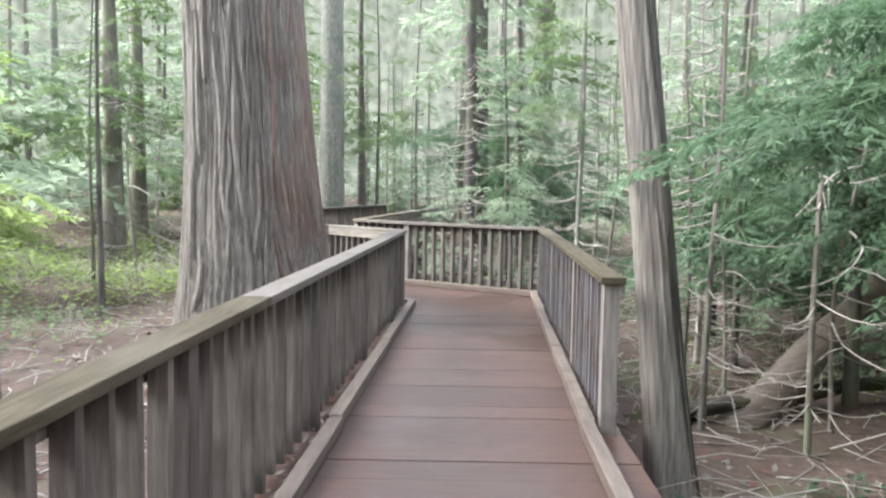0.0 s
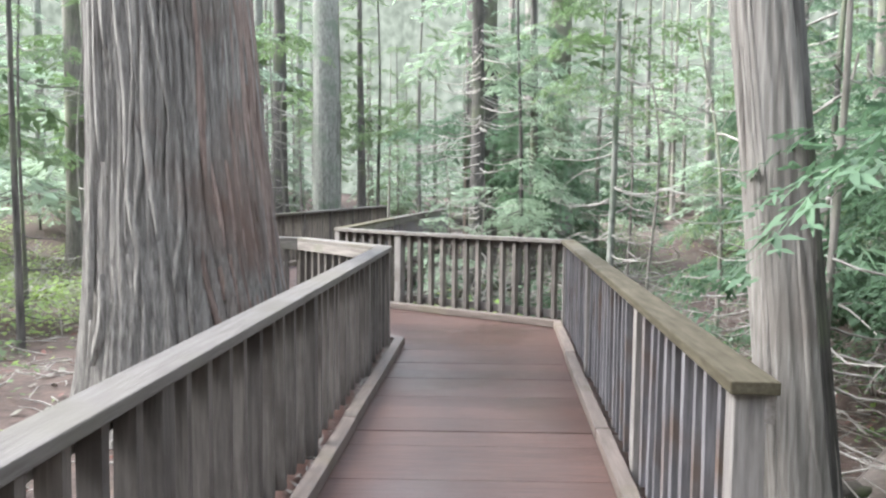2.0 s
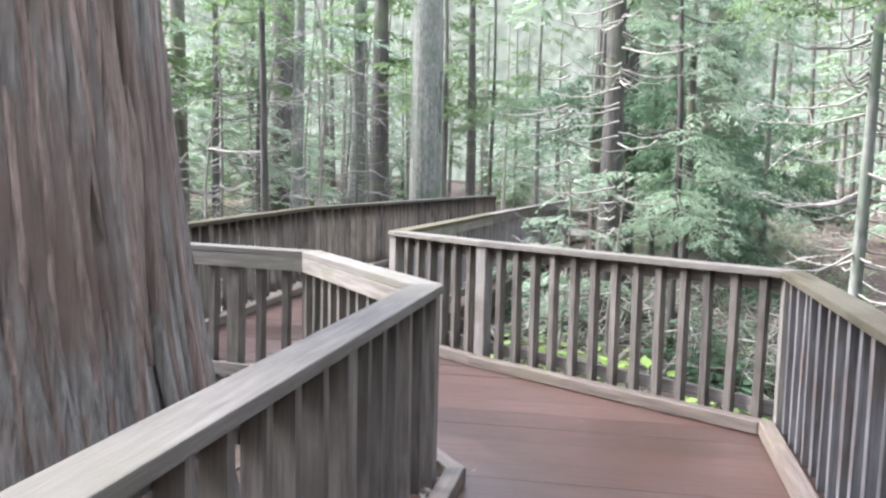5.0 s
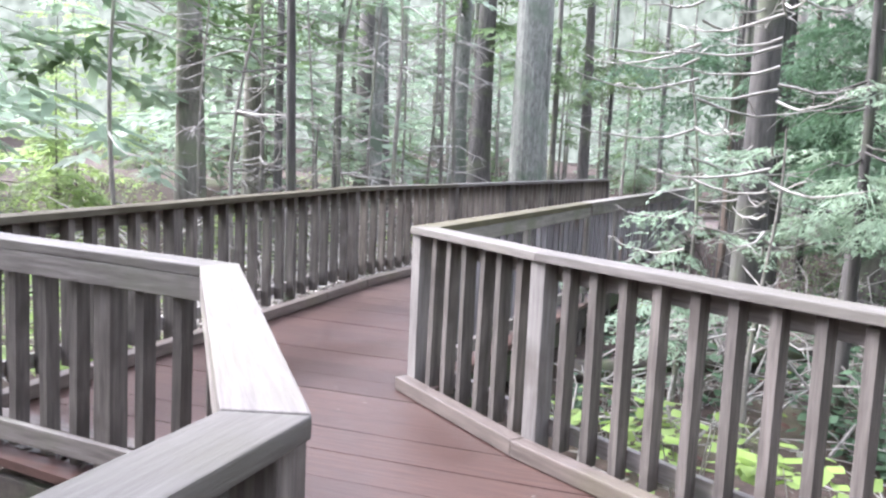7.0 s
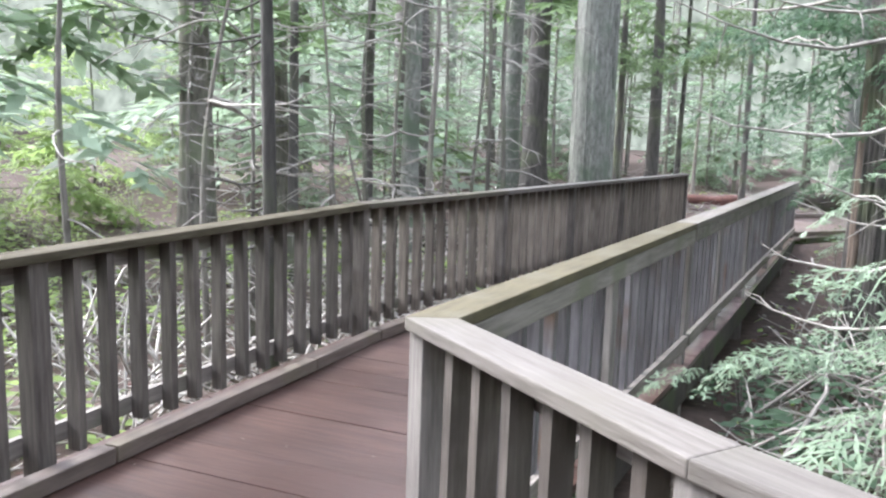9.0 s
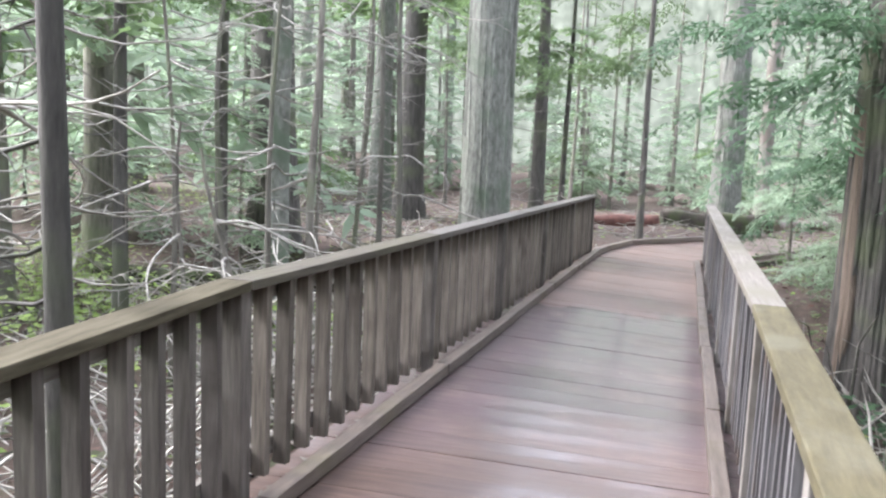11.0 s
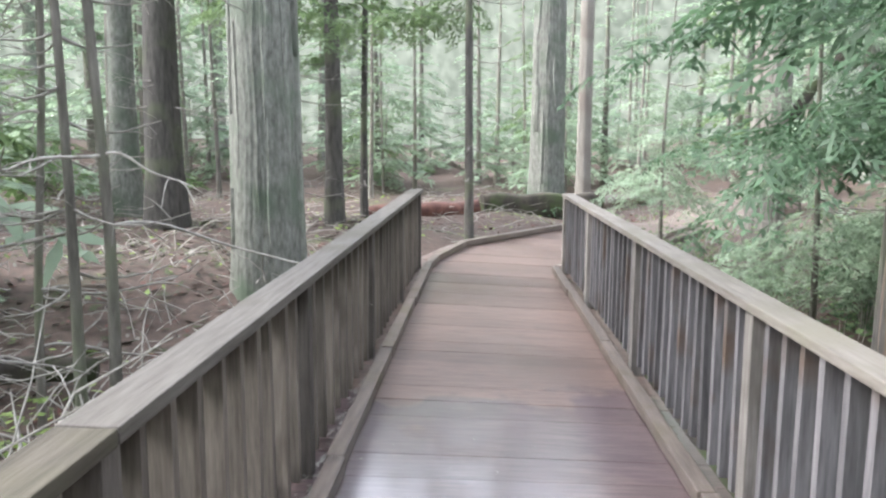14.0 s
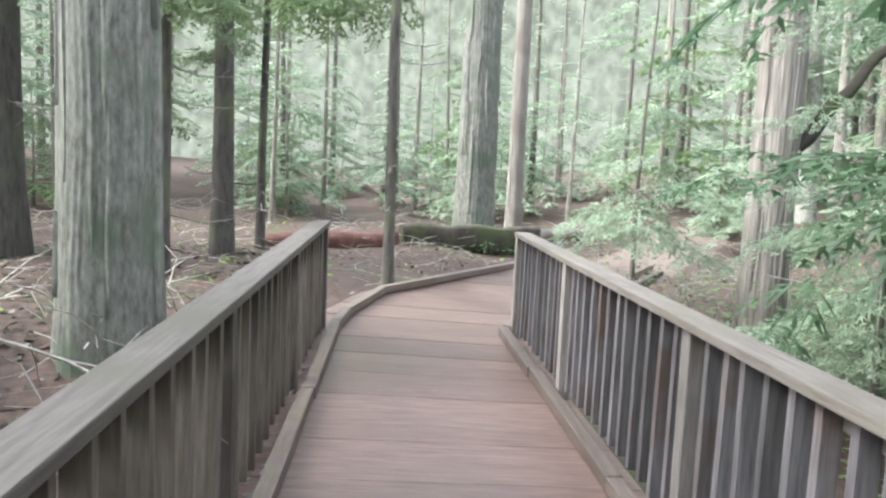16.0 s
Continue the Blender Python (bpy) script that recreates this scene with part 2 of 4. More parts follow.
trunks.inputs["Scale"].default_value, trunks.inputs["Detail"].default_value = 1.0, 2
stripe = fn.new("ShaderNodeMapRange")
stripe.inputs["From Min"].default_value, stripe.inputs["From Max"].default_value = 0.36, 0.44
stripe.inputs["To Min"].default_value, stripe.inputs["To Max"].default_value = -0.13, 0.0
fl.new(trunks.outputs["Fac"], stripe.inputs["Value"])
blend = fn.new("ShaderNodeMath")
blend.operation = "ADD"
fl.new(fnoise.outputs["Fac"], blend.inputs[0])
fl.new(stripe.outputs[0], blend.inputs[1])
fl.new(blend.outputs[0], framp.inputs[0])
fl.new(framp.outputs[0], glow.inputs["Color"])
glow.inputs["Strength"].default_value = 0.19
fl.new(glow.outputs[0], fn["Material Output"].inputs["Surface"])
M_FAR = far

# ---- building helpers ----
rng = random.Random(7)


def linked(name, mesh, mat, parent=None, m=None, label=""):
    ob = new(name, mesh)
    if mat and not mesh.materials:
        mesh.materials.append(mat)
    if parent:
        ob.parent = parent
    if m is not None:
        ob.matrix_basis = m
    if label:
        tagged(ob, label)
    return ob


def part(name, bm, mat, parent, label="", m=None):
    me = bpy.data.meshes.new(name)
    bm.to_mesh(me)
    bm.free()
    return linked(name, me, mat, parent, m, label)


def solid(verts, faces, bevel=0.0):
    bm = bmesh.new()
    vs = [bm.verts.new(v) for v in verts]
    for f in faces:
        bm.faces.new([vs[i] for i in f])
    bmesh.ops.recalc_face_normals(bm, faces=bm.faces)
    if bevel:
        bmesh.ops.bevel(bm, geom=list(bm.edges), offset=bevel, segments=2, affect="EDGES", profile=0.6)
    return bm


BOX = ((0, 1, 2, 3), (4, 7, 6, 5), (0, 4, 5, 1), (1, 5, 6, 2), (2, 6, 7, 3), (3, 7, 4, 0))


def block(x0, x1, y0, y1, z0, z1, bevel=0.0):
    return solid([(x0, y0, z0), (x1, y0, z0), (x1, y1, z0), (x0, y1, z0), (x0, y0, z1), (x1, y0, z1), (x1, y1, z1), (x0, y1, z1)], BOX, bevel)


def prism(corners, z0, z1, bevel=0.0):
    """A slab over a four-cornered outline."""
    return solid([(x, y, z0) for x, y in corners] + [(x, y, z1) for x, y in corners], BOX, bevel)


def baked(bm, name, mat):
    me = bpy.data.meshes.new(name)
    bm.to_mesh(me)
    bm.free()
    me.materials.append(mat)
    return me


def mesh_np(name, verts, faces, mat, smooth=False):
    me = bpy.data.meshes.new(name)
    verts, faces = np.asarray(verts, dtype=np.float32), np.asarray(faces, dtype=np.int32)
    k = faces.shape[1]
    me.vertices.add(len(verts))
    me.vertices.foreach_set("co", verts.ravel())
    me.loops.add(faces.size)
    me.loops.foreach_set("vertex_index", faces.ravel())
    me.polygons.add(len(faces))
    me.polygons.foreach_set("loop_start", np.arange(0, faces.size, k, dtype=np.int32))
    me.polygons.foreach_set("loop_total", np.full(len(faces), k, dtype=np.int32))
    if smooth:
        me.polygons.foreach_set("use_smooth", np.ones(len(faces), dtype=bool))
    me.update(calc_edges=True)
    me.validate()
    me.materials.append(mat)
    return me


def tube(path, radii, sides=8, ridge=None):
    """Vertices and quads of a tapered tube along a path; ridge(angle, height, i) scales the radius."""
    path = [Vector(p) for p in path]
    V, F = [], []
    for i, p in enumerate(path):
        way = (path[min(i + 1, len(path) - 1)] - path[max(i - 1, 0)]).normalized()
        u = way.cross(Vector((0, 1, 0.01) if abs(way.y) < 0.9 else (1, 0, 0))).normalized()
        v = way.cross(u)
        for k in range(sides):
            a = 2 * math.pi * k / sides
            r = radii[i] * (ridge(a, p.z) if ridge else 1)
            V.append(p + (u * math.cos(a) + v * math.sin(a)) * r)
    for i in range(len(path) - 1):
        for k in range(sides):
            a, b = i * sides + k, i * sides + (k + 1) % sides
            F.append((a, b, b + sides, a + sides))
    return V, F


def joined(pieces):
    V, F = [], []
    for v, f in pieces:
        o = len(V)
        V += [tuple(p) for p in v]
        F += [tuple(i + o for i in q) for q in f]
    return V, F


# ---- the plan: corner points of the two railings and of the deck ----
LEFT = [(-1.20, -3.0), (-0.55, 10.45), (-1.65, 11.95), (-3.50, 12.12), (-3.36, 16.90), (-2.05, 27.42)]
RIGHT = [(1.07, 5.12), (1.43, 11.76), (-0.58, 13.08), (-1.48, 13.84), (-1.07, 17.60), (-0.13, 27.60)]
DECK_LEFT = LEFT[:] + [(-1.95, 28.0), (-1.43, 29.28), (1.61, 32.75)]
DECK_RIGHT = [(0.88, -3.0)] + RIGHT + [(0.07, 27.8), (3.75, 32.75)]


def edge_x(line, y):
    for (xa, ya), (xb, yb) in zip(line, line[1:]):
        if ya <= y <= yb:
            return xa + (xb - xa) * (y - ya) / max(yb - ya, 1e-6)
    return line[0][0] if y < line[0][1] else line[-1][0]


def smooth_step(a, b, x):
    u = min(1, max(0, (x - a) / (b - a)))
    return u * u * (3 - 2 * u)


def deck_z(x, y):
    """The deck lies level up to the landing, then leans a little to the right."""
    s = smooth_step(13.5, 22.0, y)
    if not s:
        return 0.0
    mid = (edge_x(DECK_LEFT, min(y, 32.7)) + edge_x(DECK_RIGHT, min(y, 32.7))) / 2
    return s * (-0.03 - 0.062 * max(-1.3, min(1.3, x - mid)))


def ground_z(x, y):
    z = -0.42 - 0.42 * smooth_step(0.2, 2.2, x) * (1 - smooth_step(12, 20, y)) - 0.22 * smooth_step(14, 19, y)
    z += 0.58 * smooth_step(24, 29.3, y)
    z += 0.9 * smooth_step(-5, -16, x) * 0.5 + 0.6 * smooth_step(7, 22, x)
    z += 0.8 * smooth_step(38, 60, y)
    z += 0.16 * noise.noise((x * 0.45, y * 0.45, 0)) + 0.05 * noise.noise((x * 1.7, y * 1.7, 3))
    if y > 27.3:
        near = 1 - smooth_step(0, 1.6, max(0, edge_x(DECK_LEFT, min(y, 32.7)) - x, x - edge_x(DECK_RIGHT, min(y, 32.7))))
        z = z * (1 - near) + (-0.2) * near
    return z


def spread_axis(lo, hi, step, reach):
    mid = list(np.arange(lo, hi + 1e-6, step))
    out, d = [], step
    a, b = lo, hi
    left, right = [], []
    while b < reach:
        d *= 1.35
        a, b = a - d, b + d
        left.append(a)
        right.append(b)
    return left[::-1] + mid + right


gx, gy = spread_axis(-14, 14, 0.35, 420), spread_axis(-5, 46, 0.35, 460)
gv = [(x, y, ground_z(x, y)) for y in gy for x in gx]
gf = [(j * len(gx) + i, j * len(gx) + i + 1, (j + 1) * len(gx) + i + 1, (j + 1) * len(gx) + i) for j in range(len(gy) - 1) for i in range(len(gx) - 1)]
tagged(linked("ground", mesh_np("ground", gv, gf, M_GROUND, True), None), "brown forest floor covered in needles and litter", "ground", kind="structure")

# cylinder that carries the glowing haze
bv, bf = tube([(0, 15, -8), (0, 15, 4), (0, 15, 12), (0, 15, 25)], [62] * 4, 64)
tagged(linked("backdrop", mesh_np("backdrop", bv, bf, M_FAR), None), "glowing backdrop with pale green forest haze painted on", "backdrop", kind="structure")

# ---- railings ----
def turn_at(line, i):
    if i <= 0 or i >= len(line) - 1:
        return 0.0
    a, b, c = (Vector(p) for p in line[i - 1:i + 2])
    d, e = (b - a), (c - b)
    return math.atan2(d.x * e.y - d.y * e.x, d.dot(e))


BALUSTER = baked(block(-0.022, 0.022, -0.036, 0.036, 0.05, 0.957), "baluster", M_UPRIGHT)
POST = baked(block(-0.048, 0.048, -0.05, 0.05, -0.55, 0.957, 0.005), "post", M_UPRIGHT)

SLATE_BALUSTER = baked(block(-0.022, 0.022, -0.036, 0.036, 0.05, 0.957), "baluster", M_SLATE)
WARM_BALUSTER = baked(block(-0.022, 0.022, -0.036, 0.036, 0.05, 0.957), "baluster", M_WARMUP)
PALE_POST = baked(block(-0.048, 0.048, -0.05, 0.05, -0.55, 0.957, 0.005), "post", M_PALEPOST)


def railing(line, i, inside, label, cap_mat=None, slate=False, joint=None, posts=None, first=True, sink=(0.0, 0.0), over=0.0, pitch=0.176, wood=None):
    """One straight run of railing from corner i to the next. inside: +1 where the deck lies to the left of the run, -1 to its right."""
    a, b = Vector(line[i]), Vector(line[i + 1])
    length, yaw = (b - a).length, math.degrees(math.atan2(b.y - a.y, b.x - a.x))
    top = tagged(new("wooden_railing"), label, "railing", group="boardwalk railings")
    top.matrix_basis = pose(a.x, a.y, sink[0], 0, math.degrees(math.atan2(sink[0] - sink[1], length)), yaw)
    t0, t1, h = math.tan(turn_at(line, i) / 2), math.tan(turn_at(line, i + 1) / 2), 0.076
    # mitred cap board
    if joint:
        part("cap_rail", prism([(-h * t0 - over, -h), (joint - 0.003, -h), (joint - 0.003, h), (h * t0 - over, h)], 0.957, 1.0, 0.006), cap_mat or M_CAP, top)
        part("cap_rail", prism([(joint + 0.003, -h), (length + h * t1, -h), (length - h * t1, h), (joint + 0.003, h)], 0.957, 1.001, 0.006), M_CAP, top)
    else:
        part("cap_rail", prism([(-h * t0 - over, -h), (length + h * t1, -h), (length - h * t1, h), (h * t0 - over, h)], 0.957, 1.0, 0.006), cap_mat or M_CAP, top)
    out = -inside
    lo, hi = sorted((out * 0.0385, out * 0.074))
    part("top_rail", block(0.03 - over, length - 0.03, lo, hi, 0.86, 0.9565, 0.004), M_RAIL, top)
    part("bottom_rail", block(0.03, length - 0.03, lo, hi, 0.085, 0.175, 0.004), M_RAIL, top)
    if posts is None:
        k = max(1, round(length / 2.15))
        posts = [length * j / k for j in range(k + 1)]
    for j, p in enumerate(posts):
        if p <= 0.01 and not first:
            continue
        q = min(max(p, 0.05), length - 0.05) if 0.01 < p < length - 0.01 else p
        linked("post", PALE_POST if inside > 0 else POST, None, top, pose(q, out * -0.004, 0, 0, 0, 0))
    for p, q in zip(posts, posts[1:]):
        n = max(1, round((q - p) / pitch))
        for j in range(1, n):
            s = p + (q - p) * j / n + rng.uniform(-0.008, 0.008)
            linked("baluster", wood or (SLATE_BALUSTER if slate else BALUSTER), None, top, pose(s, rng.uniform(-0.003, 0.003), rng.uniform(-0.015, 0.012), rng.uniform(-0.5, 0.5), rng.uniform(-0.6, 0.6), rng.uniform(-3, 3)))
    return top


def run_posts(line, i, ys):
    a, b = Vector(line[i]), Vector(line[i + 1])
    return [0.0] + [(y - a.y) / (b.y - a.y) * (b - a).length for y in ys] + [(b - a).length]


railing(LEFT, 0, -1, "weathered grey wooden railing beside the big cedar", cap_mat=M_OLIVECAP, joint=run_posts(LEFT, 0, (3.9,))[1], pitch=0.205, posts=run_posts(LEFT, 0, (-1.3, 0.8, 2.95, 5.1, 7.2, 9.2)))
railing(LEFT, 1, -1, "short sloping-corner wooden railing with pale worn cap", first=False, posts=[0, 1.860], sink=(0.0, -0.02))
railing(LEFT, 2, -1, "grey wooden railing closing the side of the landing", first=False, posts=[0, 0.58, 1.858], sink=(-0.02, 0.0))
railing(LEFT, 3, -1, "dark weathered wooden railing along the landing", cap_mat=M_OLIVECAP, first=False, pitch=0.2, posts=run_posts(LEFT, 3, (14.05,)), sink=(0.0, 0.05))
railing(LEFT, 4, -1, "long weathered wooden railing with a brown worn cap", cap_mat=M_BROWNCAP, first=False, pitch=0.2, joint=run_posts(LEFT, 4, (19.35,))[1], wood=WARM_BALUSTER, posts=run_posts(LEFT, 4, (19.35, 21.35, 23.4, 25.4)), sink=(0.05, 0.01))
railing(RIGHT, 0, 1, "weathered wooden railing ending in a square post", cap_mat=M_OLIVECAP, slate=True, over=0.08, posts=run_posts(RIGHT, 0, (6.9, 9.3)))
railing(RIGHT, 1, 1, "grey wooden railing crossing ahead of the walkway", first=False, posts=[0, 2.406])
railing(RIGHT, 2, 1, "short grey wooden railing at the landing corner", first=False, posts=[0, 1.178])
railing(RIGHT, 3, 1, "wooden railing with a yellow mossy cap", cap_mat=M_MOSSCAP, slate=True, first=False, posts=[0, 1.9, 3.782], sink=(0.0, 0.0))
railing(RIGHT, 4, 1, "long weathered wooden railing with pale edges", slate=True, first=False, posts=run_posts(RIGHT, 4, (19.0, 20.9, 23.3, 25.6)), sink=(0.0, -0.06))


# ---- deck, kerbs ----
def offset_line(line, d):
    """The line moved sideways: to its left by d."""
    out = []
    for i, p in enumerate(line):
        p = Vector(p)
        before = (p - Vector(line[i - 1])).normalized() if i else None
        after = (Vector(line[i + 1]) - p).normalized() if i < len(line) - 1 else None
        w = ((before or after) + (after or before)).normalized()
        n = Vector((-w.y, w.x))
        turn = turn_at(line, i)
        out.append(tuple(p + n * d / math.cos(turn / 2)))
    return out


def kerb(line, d, label, joint=2.45, lift=0.0, cuts=()):
    top = tagged(new("kerb"), label, "kerb", kind="structure")
    inner = offset_line(line, d)
    for i, (p, q) in enumerate(zip(inner, inner[1:])):
        p, q = Vector(p), Vector(q)
        length, yaw = (q - p).length, math.degrees(math.atan2(q.y - p.y, q.x - p.x))
        if length < 0.15:
            continue
        t0, t1, h = math.tan(turn_at(inner, i) / 2), math.tan(turn_at(inner, i + 1) / 2), 0.045
        ends = [length * (yy - p.y) / (q.y - p.y) for yy in cuts if min(p.y, q.y) + 0.2 < yy < max(p.y, q.y) - 0.2]
        n = len(ends) + 1 if ends else max(1, round(length / joint))
        ends = [0.0] + (ends or [length * j / n for j in range(1, n)]) + [length]
        for j in range(n):
            a, b = ends[j] + (0.006 if j else 0.0), ends[j + 1] - (0.006 if j < n - 1 else 0.0)
            c0, c1 = (t0 if j == 0 else 0), (t1 if j == n - 1 else 0)
            bm = prism([(a - h * c0, -h), (b + h * c1, -h), (b - h * c1, h), (a + h * c0, h)], 0.006, 0.088, 0.008)
            za, zb = (deck_z(*(p.lerp(q, d / length))) for d in (a, b))
            dip = math.atan2(za - zb, b - a)
            part("kerb_timber", bm, M_KERB, top, m=pose(p.x, p.y, za + a * math.sin(dip) + lift + rng.uniform(-0.002, 0.004), 0, math.degrees(dip), yaw + (rng.uniform(-0.12, 0.12) if n > 1 else 0)))
    return top


kerb(LEFT, -0.155, "worn brown timber kerb on the deck", cuts=(-0.2, 2.45, 5.1, 7.73, 14.3, 16.0, 19.31, 21.39, 23.42, 25.22))
kerb([(0.80, -3.0)] + RIGHT[:4], 0.12, "worn brown timber kerb on the deck", cuts=(-0.4, 2.2, 7.56, 9.9))
kerb([(-1.17, 16.9), (-1.08, 17.6), RIGHT[5]], 0.12, "worn brown timber kerb on the deck", cuts=(19.14, 21.11, 23.92, 26.1))
kerb([LEFT[-1], (-1.92, 28.0), (-1.43, 29.28), (1.61, 32.75)], -0.155, "brown timber kerb curving along the deck end", joint=2.0)
kerb([RIGHT[-1], (0.07, 27.8), (3.75, 32.75)], 0.12, "brown timber kerb along the turning deck end", joint=2.0)

deck = tagged(new("boardwalk"), "wet reddish-brown plank boardwalk", "boardwalk", kind="structure")
STEP = 0.29
row = 0
y = -3.0
while y < 32.7:
    y1 = min(y + STEP, 32.75) - 0.003
    corner = lambda line, yy, s: edge_x(line, yy) + s * 0.09
    cs = [(corner(DECK_LEFT, y, -1), y), (corner(DECK_RIGHT, y, 1), y), (corner(DECK_RIGHT, y1, 1), y1), (corner(DECK_LEFT, y1, -1), y1)]
    if 11.95 < y1 < 12.2:
        cs[3] = (-3.58, y1)
    heights = [deck_z(px, py) for px, py in cs]
    bm = solid([(px, py, h - 0.04) for (px, py), h in zip(cs, heights)] + [(px, py, h) for (px, py), h in zip(cs, heights)], BOX)
    part("plank", bm, M_DECK, deck, m=pose(0, 0, rng.uniform(-0.002, 0.002)))
    y += STEP
for line, d in ((DECK_LEFT, 0.07), (DECK_RIGHT, -0.07)):
    inset = offset_line(line, d)
    for p, q in zip(inset, inset[1:]):
        p, q = Vector(p), Vector(q)
        part("rim_joist", block(0.02, (q - p).length - 0.02, -0.02, 0.02, -0.30, -0.094), M_LOG, deck, m=pose(p.x, p.y, 0, 0, 0, math.degrees(math.atan2(q.y - p.y, q.x - p.x))))

# ---- trees ----


def spray(r, twigs=13, sub=5, width=0.02, size=0.40):
    """A flat drooping conifer branch of unit length: tapered feathery strips on twigs along both sides of an axis."""
    V = []

    def strip(p, way, side, length, w):
        mid = p + way * length * 0.4
        V.append([p, mid + side * w, p + way * length + np.array([0, 0, -0.1 * length]), mid - side * w])

    for side in (-1, 1):
        for i in range(twigs):
            s = 0.08 + 0.92 * (i + r.random() * 0.8) / twigs
            base = np.array([s, 0, 0.12 * s - 0.42 * s * s])
            reach = size * (1 - s) ** 0.7 * (0.35 + min(1, s * 3) * 0.65) * r.uniform(0.75, 1.15) + 0.06
            a = radians(r.uniform(40, 64)) * side
            way = np.array([math.cos(a), math.sin(a), -0.28 + r.uniform(-0.16, 0.1)])
            flat = np.array([-math.sin(a), math.cos(a), r.uniform(-0.4, 0.4)])
            strip(base, way, flat, reach, width * 0.8)
            for j in range(sub):
                u = (j + 0.6) / sub
                p = base + way * reach * u * 0.92 + np.array([0, 0, -0.15 * (reach * u) ** 2])
                for sg in (-1, 1):
                    b = a + sg * radians(r.uniform(30, 60))
                    strip(p, np.array([math.cos(b), math.sin(b), r.uniform(-0.45, 0.15)]), np.array([-math.sin(b), math.cos(b), r.uniform(-0.5, 0.5)]), (0.22 * (1 - u) + 0.07) * r.uniform(0.6, 1.2) * (0.5 + reach), width * r.uniform(0.5, 0.9))
    V.append([np.array([0, 0, 0]), np.array([0.5, 0.008, -0.04]), np.array([1.0, 0, -0.3]), np.array([0.5, -0.008, -0.04])])
    return np.array(V)


SPRAYS = [spray(random.Random(20 + i), 6, 2, 0.036) for i in range(5)]


def bough(r, side=6):
    """A long bough of unit length: many small sprays along both sides of a drooping axis."""
    small = [spray(r, 5, 2, 0.03, 0.44) for _ in range(3)]
    out = []
    for i in range(side):
        for sg in (-1, 1):
            s = 0.12 + 0.85 * (i + r.random()) / side
            length = 0.42 * (1 - s) ** 0.6 * (0.45 + min(1, s * 3) * 0.55) * r.uniform(0.75, 1.2) + 0.08
            out.append(placed(r.choice(small), length, (s, 0, 0.12 * s - 0.42 * s * s), sg * r.uniform(38, 66), r.uniform(-24, 4), r.uniform(-30, 30)))
    out.append(placed(r.choice(small), 0.22, (0.93, 0, -0.25), 0, -25, 0))
    out.append(np.array([[(0, 0.006, 0), (0.5, 0.005, -0.04), (0.5, -0.005, -0.04), (0, -0.006, 0)], [(0.5, 0.005, -0.04), (1.0, 0, -0.3), (1.0, 0, -0.302), (0.5, -0.005, -0.04)]]))
    return np.concatenate(out)


def placed(quads, length, base, yaw, lift, roll):
    m = np.array(Matrix.Translation(base) @ Euler((radians(roll), radians(-lift), radians(yaw))).to_matrix().to_4x4() @ Matrix.Scale(length, 4))
    return quads @ m[:3, :3].T + m[:3, 3]


BOUGHS = [bough(random.Random(60 + i)) for i in range(5)]


def crown_mesh(name, r, low, high, reach, count, mat, kinds=None, shape=0.7, only=None, axis=lambda z: (0, 0)):
    """A crown of drooping sprays round an upright axis, longest near its foot, thinned at random for gaps."""
    out = []
    for i in range(count):
        u = (i + r.random()) / count
        z = low + (high - low) * u ** 1.5
        length = reach * (1 - u) ** shape * r.uniform(0.55, 1.1) + 0.25
        yaw = r.uniform(0, 360) if only is None else r.uniform(*only)
        ax, ay = axis(z)
        out.append(placed(r.choice(kinds or SPRAYS), length, (ax, ay, z), yaw, r.uniform(-12, 16), r.uniform(-18, 18)))
    q = np.concatenate(out)
    return mesh_np(name, q.reshape(-1, 3), np.arange(len(q) * 4).reshape(-1, 4), mat)


def trunk_path(r, height, lean=(0, 0), wobble=0.05, steps=9):
    ax, ay = r.uniform(0, 6), r.uniform(0, 6)
    return [(lean[0] * u * height + wobble * math.sin(ax + u * 5) * u, lean[1] * u * height + wobble * math.sin(ay + u * 4) * u, -0.5 + (height + 0.5) * u) for u in (k / steps for k in range(steps + 1))]


def dead_branches(r, low, high, count, reach, rad=0.011, droop=0.25, only=None):
    pieces = []
    for i in range(count):
        z, yaw, length = r.uniform(low, high), radians(r.uniform(0, 360) if only is None else r.uniform(*only)), reach * r.uniform(0.4, 1.1)
        c, s = math.cos(yaw), math.sin(yaw)
        bend, k = r.uniform(-0.5, 0.5), 5
        path = []
        for j in range(k + 1):
            u = j / k
            d = length * u
            path.append((c * d - s * bend * d * u * 0.5, s * d + c * bend * d * u * 0.5, z - 0.42 * d + (0.2 + droop) * d * u + r.uniform(-0.015, 0.015)))
        pieces.append(tube(path, [rad * (1 - 0.8 * j / k) for j in range(k + 1)], 4))
        for j in (2, 3, 4):
            p = Vector(path[j])
            w = Vector((r.uniform(-1, 1), r.uniform(-1, 1), r.uniform(-0.6, 0.3))).normalized() * length * r.uniform(0.12, 0.32)
            pieces.append(tube([p, p + w * 0.5 + Vector((0, 0, 0.02)), p + w], [rad * 0.5, rad * 0.35, rad * 0.12], 3))
    return joined(pieces)


